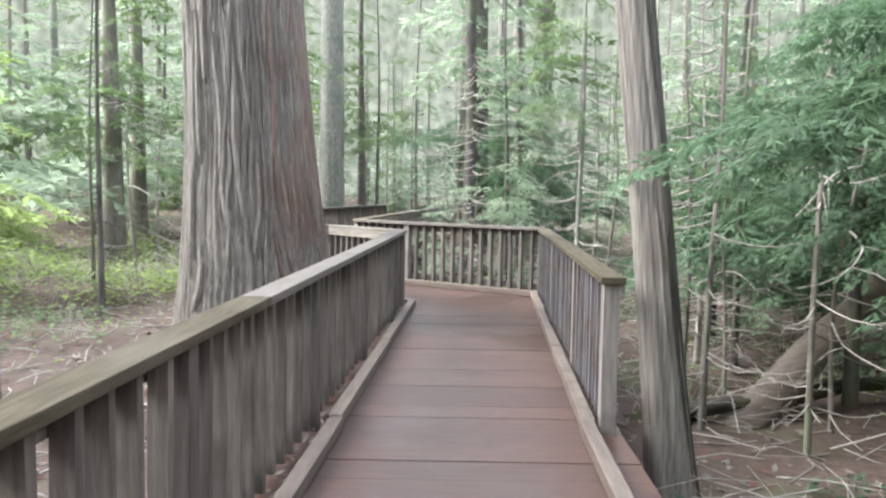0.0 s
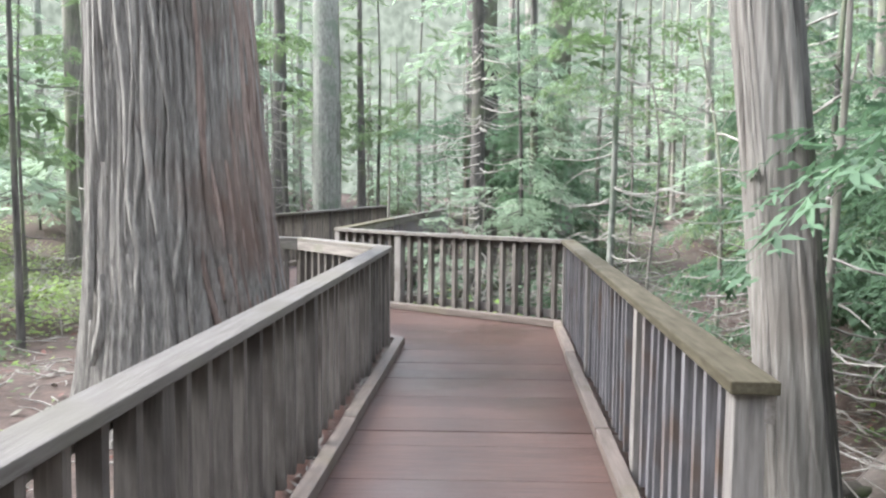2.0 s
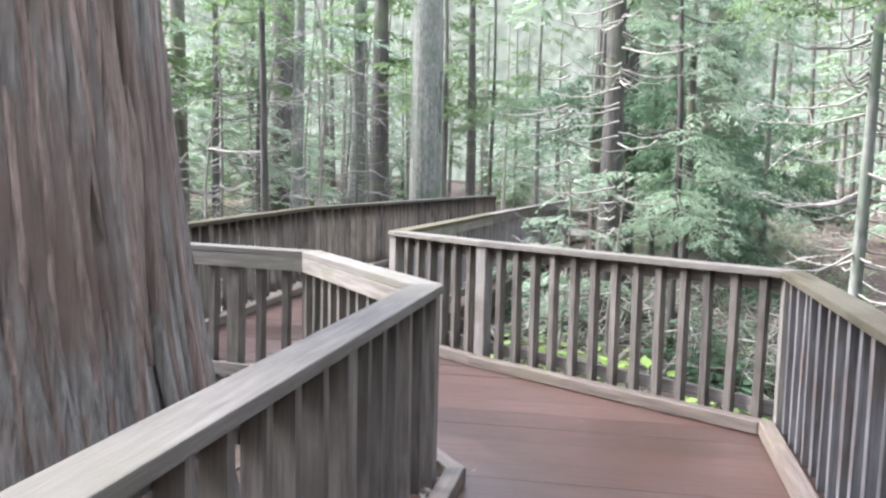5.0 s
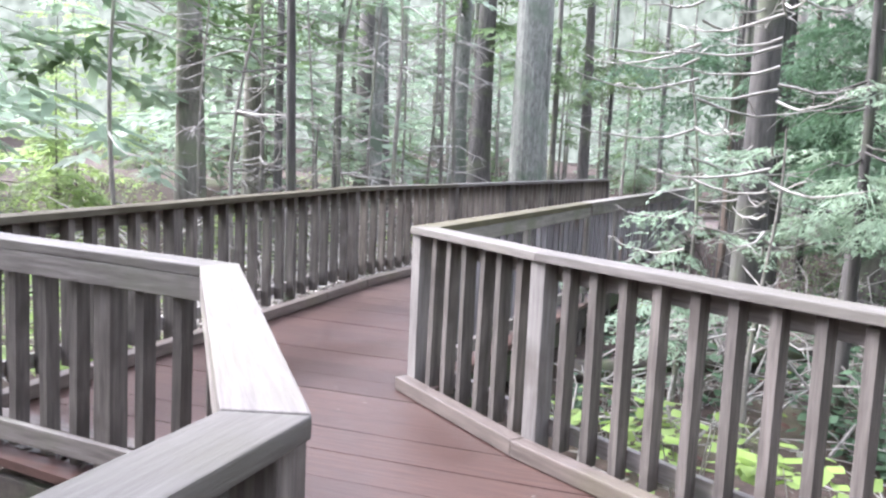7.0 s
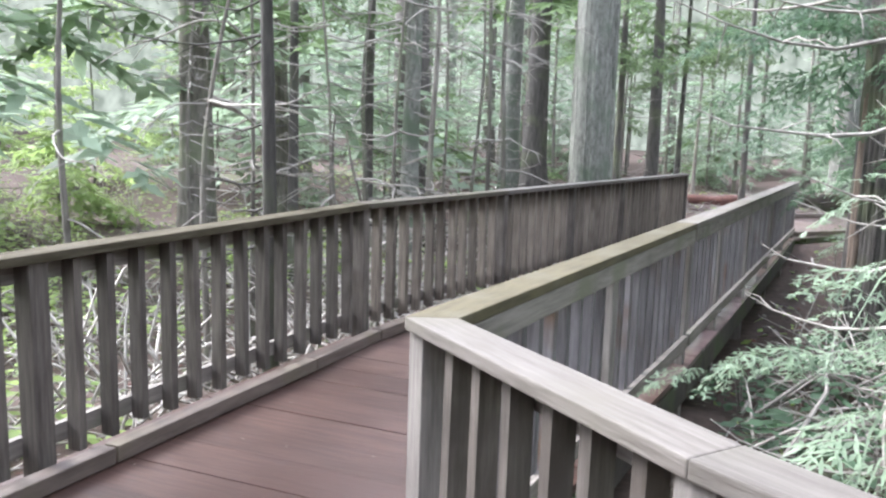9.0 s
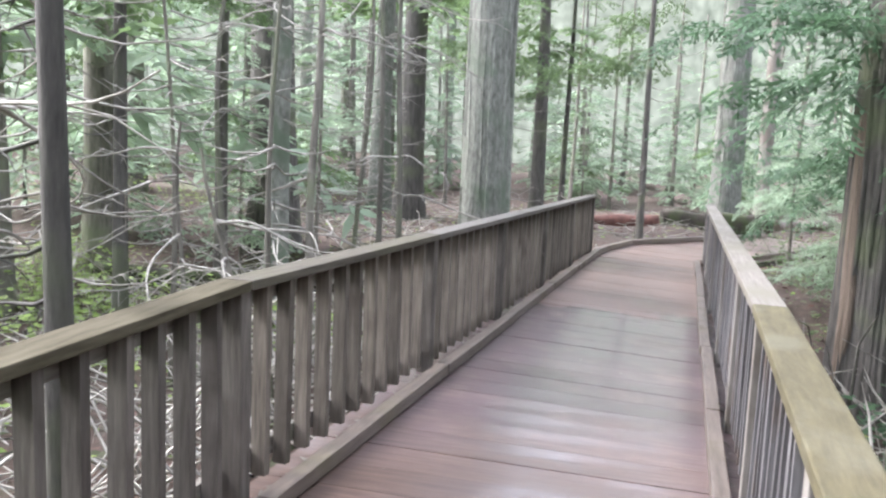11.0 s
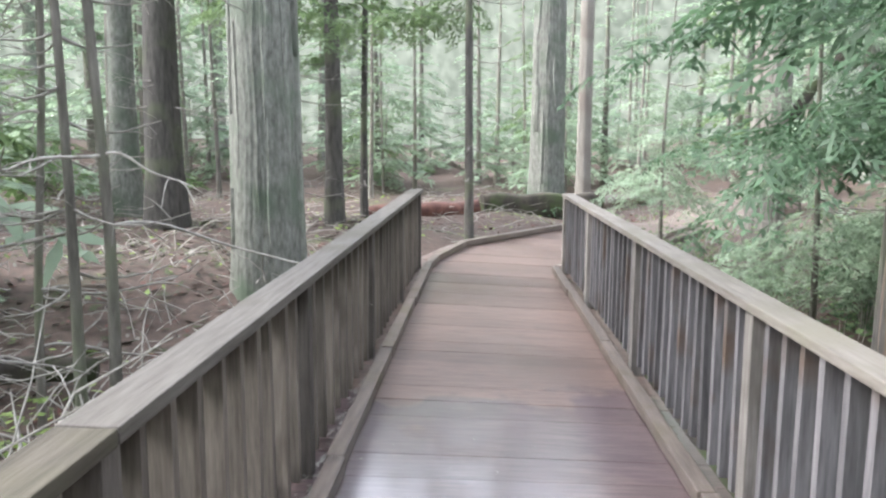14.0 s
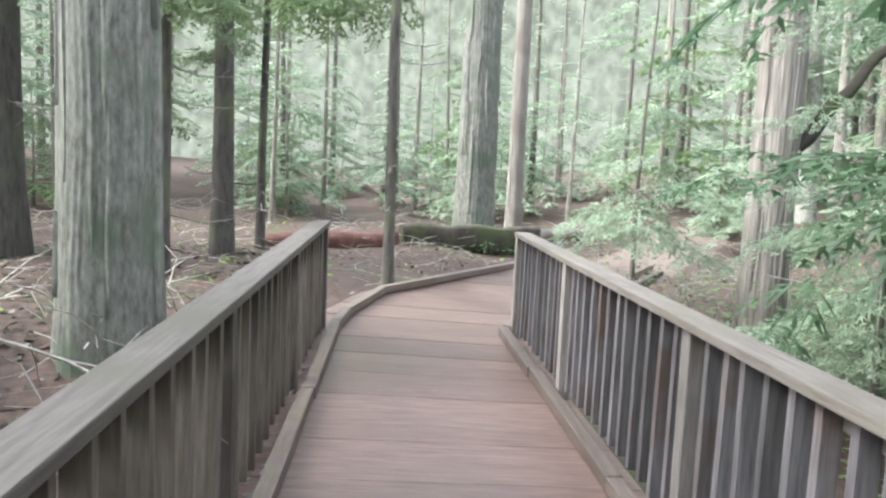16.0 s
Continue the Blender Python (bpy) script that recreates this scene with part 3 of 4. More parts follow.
def conifer(seed, height, radius, crown, bark, leaves, dead=0, dead_reach=1.2, dead_zone=(0.4, 4), lean=(0, 0), sides=12, flare=0.35, kinds=None, label="", category="tree", wobble=0.06, dead_only=None):
    """A conifer thing: trunk, dead branches and crown. crown: (low, high, reach, count) or None."""
    r = random.Random(seed)
    top = tagged(new("conifer"), label, category, group="forest trees")
    path = trunk_path(r, height, lean, wobble)
    n = len(path) - 1
    ph = r.uniform(0, 6)
    rough = lambda a, z: 1 + 0.05 * math.sin(3 * a + ph + z * 0.7) + 0.04 * math.sin(7 * a + z * 1.3)
    rad = [radius * ((1 - 0.72 * (k / n)) + flare * math.exp(-max(0, path[k][2] + 0.2) / 0.6)) for k in range(n + 1)]
    linked("trunk", mesh_np("trunk", *tube(path, rad, sides, rough), bark, True), None, top)
    if dead:
        twigs = linked("deadwood", mesh_np("deadwood", *dead_branches(r, *dead_zone, dead, dead_reach, only=dead_only), M_DARKBARK if bark is M_DARKBARK and r.random() < 0.35 else M_TWIG), None, top)
        tagged(twigs, kind="stuff")
    if crown:
        linked("crown", crown_mesh("crown", r, *crown, leaves, kinds, axis=lambda z: (lean[0] * z, lean[1] * z)), None, top)
    return top


def stand(ob, x, y, turn=0.0, scale=1.0):
    ob.matrix_basis = pose(x, y, ground_z(x, y), 0, 0, turn)
    ob.scale = (scale, scale, scale)
    return ob


def big_tree(name, x, y, radius, height, bark, label, furrows=34, depth=0.05, lean=(0, 0), flare=0.5, seed=3, twist=0.25, top_ratio=0.75, flutes=0.05, spread=0.55):
    """A furrowed old trunk: ridges wander and fork upwards, and the foot flares into root buttresses."""
    zs = [-0.6 + 0.16 * k for k in range(int((height + 0.6) / 0.16) + 1)]
    ph = [random.Random(seed).uniform(0, 6) for _ in range(4)]
    sides = furrows * 5

    def ridge(a, z):
        w = a + twist * z * 0.1 + 0.10 * noise.noise((math.cos(a) * 2, math.sin(a) * 2, z * 0.9 + seed))
        f = abs(math.sin(w * furrows / 2 + 1.6 * noise.noise((math.cos(a) * 3, math.sin(a) * 3, z * 0.5))))
        g = abs(math.sin(w * furrows * 0.83 + 2.5 * noise.noise((math.cos(a) * 4, math.sin(a) * 4, z * 0.8 + 7))))
        return 1 - depth * (1 - f ** 0.6) - depth * 0.5 * (1 - g) + flutes * math.sin(5 * a + ph[1]) * (0.3 + math.exp(-max(z, 0) / 1.2)) + 0.03 * math.sin(3 * a + ph[2])

    path = [(lean[0] * max(z, 0), lean[1] * max(z, 0), z) for z in zs]
    rad = [radius * (1 + flare * math.exp(-max(z + 0.3, 0) / spread) - (1 - top_ratio) * max(z, 0) / height) for z in zs]
    top = tagged(new(name), label, "tree", group="forest trees")
    linked("trunk", mesh_np("trunk", *tube(path, rad, sides, ridge), bark, False), None, top)
    top.matrix_basis = pose(x, y, ground_z(x, y))
    return top


old_cedar = big_tree("cedar_tree", -2.13, 9.55, 0.67, 12, M_CEDAR, "huge old cedar trunk with furrowed grey bark", furrows=56, depth=0.075, flare=0.65, seed=3, lean=(-0.055, 0.01), top_ratio=0.9, spread=1.6)
def bark_strips(tree, radius, count, low, high, seed, mat, lean=(0, 0), flare=0.28, shrink=0.033, spread=0.55, around=(0, 6.283), thin=1.0):
    """Long fibrous strips that stand proud of a trunk."""
    r = random.Random(seed)
    for k in range(count):
        a, z0, length, w = r.uniform(*around), r.uniform(low, high), r.uniform(0.7, 2.4), r.uniform(0.018, 0.045) * (0.5 + 0.5 * thin)
        V, F, n = [], [], 10
        drift = r.uniform(-0.10, 0.10)
        for i in range(n + 1):
            u = i / n
            z = z0 + length * u
            b = a + drift * u + 0.03 * math.sin(u * 6 + k)
            base = radius * (1 + flare * math.exp(-max(z + 0.3, 0) / spread) - shrink * max(z, 0))
            half = w * min(1, 5 * u, 5 * (1 - u) + 0.15) / base
            for da, dr in ((-half, -0.03 * thin), (-half * 0.6, 0.014 * thin), (half * 0.6, 0.017 * thin), (half, -0.03 * thin)):
                V.append(((base * 0.985 + dr) * math.cos(b + da) + lean[0] * max(z, 0), (base * 0.985 + dr) * math.sin(b + da) + lean[1] * max(z, 0), z))
            if i:
                o = 4 * i
                F += [(o - 4 + j, o - 3 + j, o + 1 + j, o + j) for j in range(3)]
        linked("bark_strip", mesh_np("bark_strip", V, F, mat), None, tree)


slim_cedar = big_tree("cedar_tree", 1.76, 6.0, 0.155, 9, M_PALEBARK, "slender leaning cedar with pale stripped bark", furrows=16, depth=0.09, lean=(-0.107, 0.02), flare=0.5, seed=5, twist=1.2, flutes=0.09)
dark_cedar = big_tree("cedar_tree", 0.72, 21.7, 0.41, 11, M_DARKBARK, "dark old cedar trunk with dead twigs", furrows=46, depth=0.05, flare=0.15, seed=8)
tall_fir = big_tree("fir_tree", -3.84, 27.3, 0.43, 13, M_LICHEN, "tall pale fir trunk with scaly lichened bark", furrows=36, depth=0.035, flare=0.15, seed=9, lean=(-0.004, 0))
pale_cedar = big_tree("cedar_tree", 2.38, 27.47, 0.235, 12, M_PALEBARK, "pale cedar trunk behind young hemlocks", furrows=26, depth=0.05, flare=0.2, seed=11)
mossy_cedar = big_tree("cedar_tree", 1.36, 36.6, 0.41, 13, M_LICHEN, "grey-green trunk with a mossy foot", furrows=28, depth=0.05, flare=0.35, seed=13)
far_cedar = big_tree("cedar_tree", 2.45, 37.5, 0.18, 13, M_PALEBARK, "pale straight trunk beyond the trail", furrows=24, depth=0.05, flare=0.35, seed=14)
near_fir = big_tree("fir_tree", -3.75, 6.4, 0.2, 9, M_DARKBARK, "dark narrow fir trunk near the boardwalk", furrows=20, depth=0.05, lean=(0.03, 0), seed=15)
bark_strips(old_cedar, 0.67, 170, -0.2, 4.2, 4, M_CEDAR, lean=(-0.055, 0.01), flare=0.65, shrink=0.0083, spread=1.6)
bark_strips(old_cedar, 0.673, 46, -0.1, 3.6, 24, M_REDBARK, lean=(-0.055, 0.01), flare=0.65, shrink=0.0083, spread=1.6, around=(-1.15, 0.5))
bark_strips(dark_cedar, 0.41, 50, 0.0, 4.0, 5, M_DARKBARK, flare=0.15, shrink=0.02)
bark_strips(dark_cedar, 0.413, 15, -0.1, 1.1, 6, M_REDWOOD, flare=0.15, shrink=0.02, around=(3.0, 3.8))
bark_strips(tall_fir, 0.43, 60, 0.0, 4.0, 7, M_LICHEN, flare=0.15, shrink=0.02)
bark_strips(slim_cedar, 0.155, 26, -0.1, 3.6, 8, M_PALEBARK, lean=(-0.107, 0.02), flare=0.5, shrink=0.028, thin=0.35)
# darker strips, only round the right side of the slim trunk
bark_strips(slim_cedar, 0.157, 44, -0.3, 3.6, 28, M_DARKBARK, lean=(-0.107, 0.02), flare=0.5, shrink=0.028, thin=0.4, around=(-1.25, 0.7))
bark_strips(pale_cedar, 0.235, 30, 0.0, 4.0, 9, M_PALEBARK, flare=0.2, shrink=0.02, thin=0.6)
bark_strips(mossy_cedar, 0.41, 30, 0.0, 5.0, 10, M_LICHEN, flare=0.35, shrink=0.02)
bark_strips(far_cedar, 0.18, 14, 0.0, 5.0, 11, M_PALEBARK, flare=0.35, shrink=0.02, thin=0.6)
bark_strips(near_fir, 0.20, 14, 0.0, 4.0, 12, M_DARKBARK, lean=(0.03, 0), flare=0.5, shrink=0.028, thin=0.5)

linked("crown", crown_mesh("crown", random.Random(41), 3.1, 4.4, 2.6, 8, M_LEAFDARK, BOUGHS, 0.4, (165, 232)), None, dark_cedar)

# single trees: x, y, radius, height, crown, bark, leaves, dead twigs
THIN = "thin dark young hemlock with bare dead branches"
DARK = "dark straight hemlock trunk in the forest"
SINGLE = [
    (0.5, 17.0, 0.15, 12, (4.5, 11, 2.0, 26), M_DARKBARK, M_LEAFPALE, 12, DARK),
    (2.6, 22.0, 0.40, 13, (5, 12, 2.4, 22), M_GREYBARK, M_LEAF, 6, DARK),
    (1.65, 18.8, 0.08, 11, (4, 11, 1.6, 20), M_DARKBARK, M_LEAFPALE, 8, DARK),
    (2.09, 12.78, 0.05, 9, (3.6, 9, 1.4, 20), M_LICHEN, M_LEAF, 60, THIN),
    (3.55, 11.2, 0.04, 5, (2.2, 5, 0.9, 10), M_TWIG, M_LEAF, 22, "thin pale dead sapling with spreading twigs"),
    (2.62, 8.0, 0.036, 6, None, M_GREYBARK, None, 30, "thin pale dead sapling with spreading twigs"),
    (3.45, 7.5, 0.032, 6, None, M_GREYBARK, None, 26, "thin pale dead sapling with spreading twigs"),
    (-3.77, 16.31, 0.058, 9, (4.2, 9, 1.5, 14), M_DARKBARK, M_LEAF, 16, THIN),
    (-6.85, 21.37, 0.085, 10, (4.5, 10, 1.6, 14), M_DARKBARK, M_LEAF, 14, THIN),
    (-7.61, 27.07, 0.46, 13, None, M_DARKBARK, None, 8, "broad dark trunk with bare lower branches"),
    (-6.38, 32.22, 0.36, 13, (5, 12, 2.5, 20), M_DARKBARK, M_LEAF, 8, DARK),
    (-7.52, 33.69, 0.3, 13, (5, 12, 2.5, 20), M_LICHEN, M_LEAF, 8, "pale lichened trunk in the forest"),
    (-1.11, 30.39, 0.075, 10, (3.4, 10, 1.7, 22), M_DARKBARK, M_LEAF, 14, "thin dark hemlock beside the deck end"),
    (-4.03, 31.08, 0.10, 11, (3.6, 11, 1.8, 24), M_DARKBARK, M_LEAF, 18, THIN),
    (-3.45, 32.95, 0.18, 12, (4, 12, 2.0, 24), M_DARKBARK, M_LEAF, 10, DARK),
    (-2.9, 33.97, 0.08, 10, (3.2, 10, 1.6, 22), M_DARKBARK, M_LEAF, 14, THIN),
    (-4.9, 31.88, 0.09, 10, (3.6, 10, 1.6, 20), M_DARKBARK, M_LEAF, 16, THIN),
    (-9.03, 21.93, 0.30, 13, (3.5, 12, 2.8, 30), M_GREYBARK, M_LEAF, 6, DARK),
    (-7.13, 24.22, 0.10, 10, (4, 10, 1.8, 18), M_DARKBARK, M_LEAF, 14, THIN),
    (-5.87, 23.22, 0.16, 12, (4.5, 12, 2.0, 18), M_LICHEN, M_LEAFPALE, 12, "pale lichened trunk in the forest"),
    (-5.3, 12.5, 0.05, 8, (2.5, 8, 1.3, 18), M_DARKBARK, M_LEAF, 10, THIN),
    (-4.48, 22.97, 0.042, 7, None, M_GREYBARK, None, 40, "bare pale dead sapling with long twigs"),
    (-4.42, 19.75, 0.03, 5, None, M_GREYBARK, None, 34, "bare pale dead sapling with long twigs"),
    (-5.69, 20.37, 0.03, 5, None, M_GREYBARK, None, 40, "bare pale dead sapling with long twigs"),
    (-5.19, 18.08, 0.03, 5, None, M_GREYBARK, None, 36, "bare pale dead sapling with long twigs"),
    (-5.91, 24.73, 0.035, 6, None, M_GREYBARK, None, 40, "bare pale dead sapling with long twigs"),
    (-6.75, 19.09, 0.03, 5, None, M_GREYBARK, None, 36, "bare pale dead sapling with long twigs"),
    (3.0, 10.0, 0.03, 5, None, M_GREYBARK, None, 40, "bare pale dead sapling with long twigs"),
    (2.7, 14.6, 0.03, 5, None, M_GREYBARK, None, 44, "bare pale dead sapling with long twigs"),
    (0.5, 14.9, 0.022, 2.2, None, M_GREYBARK, None, 40, "bare pale dead sapling with long twigs"),
    (-6.3, 14.5, 0.035, 6, None, M_DARKBARK, None, 12, THIN),
    (1.71, 24.97, 0.035, 5, (0.9, 5, 1.5, 34), M_GREYBARK, M_LEAFPALE, 6, "young hemlock with pale drooping sprays"),
    (2.87, 25.11, 0.03, 4.4, (0.6, 4.3, 1.6, 36), M_GREYBARK, M_LEAFPALE, 4, "young hemlock with pale drooping sprays"),
    (1.3, 28.2, 0.03, 4.2, (1.0, 4.2, 1.3, 26), M_GREYBARK, M_LEAFPALE, 6, "young hemlock with pale drooping sprays"),
    (3.66, 26.02, 0.04, 4, (0.3, 3.8, 1.5, 46), M_GREYBARK, M_LEAFDARK, 3, "bushy young hemlock with deep green sprays"),
    (2.89, 22.08, 0.04, 3.6, (0.15, 3.4, 1.5, 46), M_GREYBARK, M_LEAFDARK, 3, "bushy young hemlock with deep green sprays"),
    (3.99, 24.49, 0.08, 8, (1.6, 7, 2.0, 54), M_GREYBARK, M_LEAFDARK, 3, "bushy young hemlock with deep green sprays"),
    (1.8, 19.95, 0.08, 9, (2.3, 7, 2.0, 54), M_DARKBARK, M_LEAFDARK, 12, "young hemlock with deep green drooping boughs"),
    (1.59, 23.37, 0.06, 8, (2.2, 6.5, 2.1, 70), M_DARKBARK, M_LEAFDARK, 10, "young hemlock with deep green drooping boughs"),
    (3.4, 5.1, 0.07, 8, (2.75, 5.0, 2.0, 64), M_DARKBARK, M_LEAFDARK, 12, "young hemlock with deep green drooping boughs"),
    (4.6, 9.0, 0.08, 9, (2.2, 6.5, 2.4, 56), M_DARKBARK, M_LEAFDARK, 12, "young hemlock with deep green drooping boughs"),
    (5.6, 7.4, 0.08, 9, (2.1, 5.8, 2.4, 56), M_DARKBARK, M_LEAFDARK, 14, "young hemlock with deep green drooping boughs"),
    (6.3, 11.2, 0.09, 10, (1.3, 8.5, 2.3, 50), M_DARKBARK, M_LEAFDARK, 14, "young hemlock with deep green drooping boughs"),
    (4.4, 13.2, 0.08, 9, (1.1, 5.5, 2.2, 46), M_DARKBARK, M_LEAFDARK, 10, "young hemlock with deep green drooping boughs"),
    (3.9, 10.7, 0.05, 6, (1.3, 4.4, 1.7, 36), M_DARKBARK, M_LEAFDARK, 16, "young hemlock with deep green drooping boughs"),
    (5.1, 4.3, 0.08, 9, (2.4, 5.0, 2.3, 44), M_DARKBARK, M_LEAFDARK, 8, "young hemlock with deep green drooping boughs"),
    (7.4, 13.6, 0.09, 9, (2.0, 6.0, 2.4, 34), M_DARKBARK, M_LEAF, 8, "young hemlock with fresh green boughs"),
    (5.6, 15.6, 0.09, 9, (1.8, 6.0, 2.3, 34), M_DARKBARK, M_LEAF, 8, "young hemlock with fresh green boughs"),
    (6.8, 9.6, 0.08, 9, (2.2, 5.5, 2.4, 44), M_DARKBARK, M_LEAFDARK, 8, "young hemlock with deep green drooping boughs"),
    (1.2, 16.0, 0.05, 6, (1.6, 6, 1.3, 22), M_DARKBARK, M_LEAFPALE, 22, "young hemlock with pale drooping sprays"),
    (0.0, 15.3, 0.022, 2.6, (0.7, 2.5, 1.0, 10), M_GREYBARK, M_LEAFPALE, 30, "sparse sapling with tangled dead twigs"),
]
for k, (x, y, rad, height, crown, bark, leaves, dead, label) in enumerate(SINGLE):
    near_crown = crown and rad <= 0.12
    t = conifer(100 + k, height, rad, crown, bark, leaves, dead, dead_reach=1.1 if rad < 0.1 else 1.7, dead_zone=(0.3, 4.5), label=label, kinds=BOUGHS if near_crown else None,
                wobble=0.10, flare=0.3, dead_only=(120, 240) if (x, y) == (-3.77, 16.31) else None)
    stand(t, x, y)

def dead_sapling(x, y, height, radius, seed, count=13):
    """A leafless sapling whose long pale branches hang in arcs and hook up at their ends."""
    r = random.Random(seed)
    top = tagged(new("dead_sapling"), "leafless grey sapling with long pale hooked branches", "tree", group="forest trees")
    path = trunk_path(r, height, (r.uniform(-0.06, 0.06), r.uniform(-0.04, 0.04)), 0.16, 12)
    linked("trunk", mesh_np("trunk", *tube(path, [radius * (1 - 0.6 * k / 12) for k in range(13)], 8), M_GREYBARK, True), None, top)
    for i in range(count):
        at = path[r.randrange(3, 12)]
        yaw, length, rise = r.uniform(0, 6.28), r.uniform(0.5, 1.5), r.uniform(-0.25, 0.35)
        curl, hook, pts = r.uniform(-1.1, 1.1), r.uniform(0.2, 0.9), []
        for k in range(11):
            u = k / 10
            a, d = yaw + curl * u * u, length * u
            pts.append((at[0] + d * math.cos(a), at[1] + d * math.sin(a), at[2] + length * (rise * u - 0.9 * u * u + hook * u ** 3) * 0.7 + 0.02 * math.sin(9 * u + i)))
        b = linked("branch", mesh_np("branch", *tube(pts, [0.013 * (1 - 0.72 * k / 10) * (0.6 + 0.4 * length) for k in range(11)], 5), M_TWIG, True), None, top)
        for j in range(2):
            k = r.randrange(4, 9)
            p, a2 = pts[k], yaw + r.choice((-1, 1)) * r.uniform(0.5, 1.1)
            side = [(p[0] + 0.4 * length * v * math.cos(a2), p[1] + 0.4 * length * v * math.sin(a2), p[2] - 0.22 * length * v * v) for v in (0, 0.35, 0.7, 1)]
            linked("twig", mesh_np("twig", *tube(side, [0.006, 0.005, 0.0035, 0.002], 4), M_TWIG, True), None, b)
    top.matrix_basis = pose(x, y, ground_z(x, y))


for k, (x, y, height, radius) in enumerate([(-4.6, 21.3, 5.2, 0.055), (-4.3, 23.0, 5.0, 0.05), (-5.41, 19.98, 2.4, 0.03), (-4.07, 18.6, 2.2, 0.028), (-4.96, 23.46, 4.6, 0.04), (-6.02, 22.09, 4.8, 0.045), (-4.84, 16.93, 3.4, 0.035), (-6.53, 17.19, 4.6, 0.04), (3.1, 11.5, 4.2, 0.035), (3.3, 9.4, 3.6, 0.03), (2.75, 13.4, 3.8, 0.03), (4.0, 8.2, 3.4, 0.03)]):
    dead_sapling(x, y, height, radius, 700 + k, 17 if k < 2 else 10)

# the forest behind: a few kinds, copied; haze is put into their pale colours
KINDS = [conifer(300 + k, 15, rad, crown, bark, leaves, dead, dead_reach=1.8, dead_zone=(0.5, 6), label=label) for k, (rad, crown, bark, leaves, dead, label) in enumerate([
    (0.22, (2.0, 14, 3.4, 38), M_GREYBARK, M_LEAFPALE, 10, "tall hemlock with haze painted into its pale boughs"),
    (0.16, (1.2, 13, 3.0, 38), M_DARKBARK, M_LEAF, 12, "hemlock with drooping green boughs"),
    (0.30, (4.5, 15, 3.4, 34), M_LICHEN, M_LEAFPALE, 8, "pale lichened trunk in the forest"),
    (0.18, (0.8, 12, 2.8, 40), M_GREYBARK, M_LEAFPALE, 10, "hemlock with haze-painted pale boughs to the ground"),
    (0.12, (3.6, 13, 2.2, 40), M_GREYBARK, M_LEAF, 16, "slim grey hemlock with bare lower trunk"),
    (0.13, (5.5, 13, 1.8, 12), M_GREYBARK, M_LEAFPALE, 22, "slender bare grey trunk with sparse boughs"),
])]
# Sunlight in the left clearing is put into this brighter needle colour.
M_SUNLIT = material("sun_painted_yellow_green_needles", (0.26, 0.36, 0.12), (0.38, 0.48, 0.2), (1.5, 1.5, 1.5), rough=(0.45, 0.6), bump=0, spread=0.3, leaf=0.5, coords="World")
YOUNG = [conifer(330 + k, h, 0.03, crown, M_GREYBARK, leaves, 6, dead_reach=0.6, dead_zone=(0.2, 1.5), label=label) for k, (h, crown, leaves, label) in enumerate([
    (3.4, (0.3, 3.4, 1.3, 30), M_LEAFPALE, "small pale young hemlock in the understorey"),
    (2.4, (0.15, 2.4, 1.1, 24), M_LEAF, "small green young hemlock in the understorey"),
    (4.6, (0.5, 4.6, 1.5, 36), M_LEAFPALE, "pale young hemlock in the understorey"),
    (5.5, (0.4, 5.5, 1.8, 44), M_SUNLIT, "young hemlock with sunlight painted yellow-green in the clearing"),
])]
spots = []
taken = [(s[0], s[1]) for s in SINGLE] + [(-2.28, 9.55), (1.83, 6.25), (0.22, 21.75), (-4.03, 28.5), (2.9, 27.5), (1.8, 36.6), (2.9, 37.5)]
tries = 0
while len(spots) < 130 and tries < 20000:
    tries += 1
    x, y = (rng.uniform(-32, 30), rng.uniform(-6, 52)) if len(spots) < 84 else (rng.uniform(-16, 18), rng.uniform(38, 52))
    if (-9 < x < 6.5 and y < 37) or (x < -5 and 0.25 < (y - 10) / -x < 1.15 and rng.random() < 0.8):
        continue
    if 1 < x < 10 and 29 < y < 43 and abs((x - 1.6) - (y - 32.6) * 0.68) < 2.4:
        continue
    gap = 1.7 if y > 30 or abs(x) > 9 else 2.4
    if all((x - a) ** 2 + (y - b) ** 2 > gap * gap for a, b in taken):
        taken.append((x, y))
        spots.append((x, y))
used = set()
for x, y in spots:
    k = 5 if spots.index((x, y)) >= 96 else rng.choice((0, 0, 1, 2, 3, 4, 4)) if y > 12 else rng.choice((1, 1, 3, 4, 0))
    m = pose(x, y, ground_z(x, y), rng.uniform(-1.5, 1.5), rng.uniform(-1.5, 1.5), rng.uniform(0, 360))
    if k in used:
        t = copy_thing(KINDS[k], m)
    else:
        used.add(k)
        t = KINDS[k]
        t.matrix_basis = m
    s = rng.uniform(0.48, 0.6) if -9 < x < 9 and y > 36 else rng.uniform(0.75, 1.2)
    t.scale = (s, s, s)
for k, t in enumerate(KINDS):
    if k not in used:
        stand(t, -20 - 3 * k, 5)
count, first = 0, set()
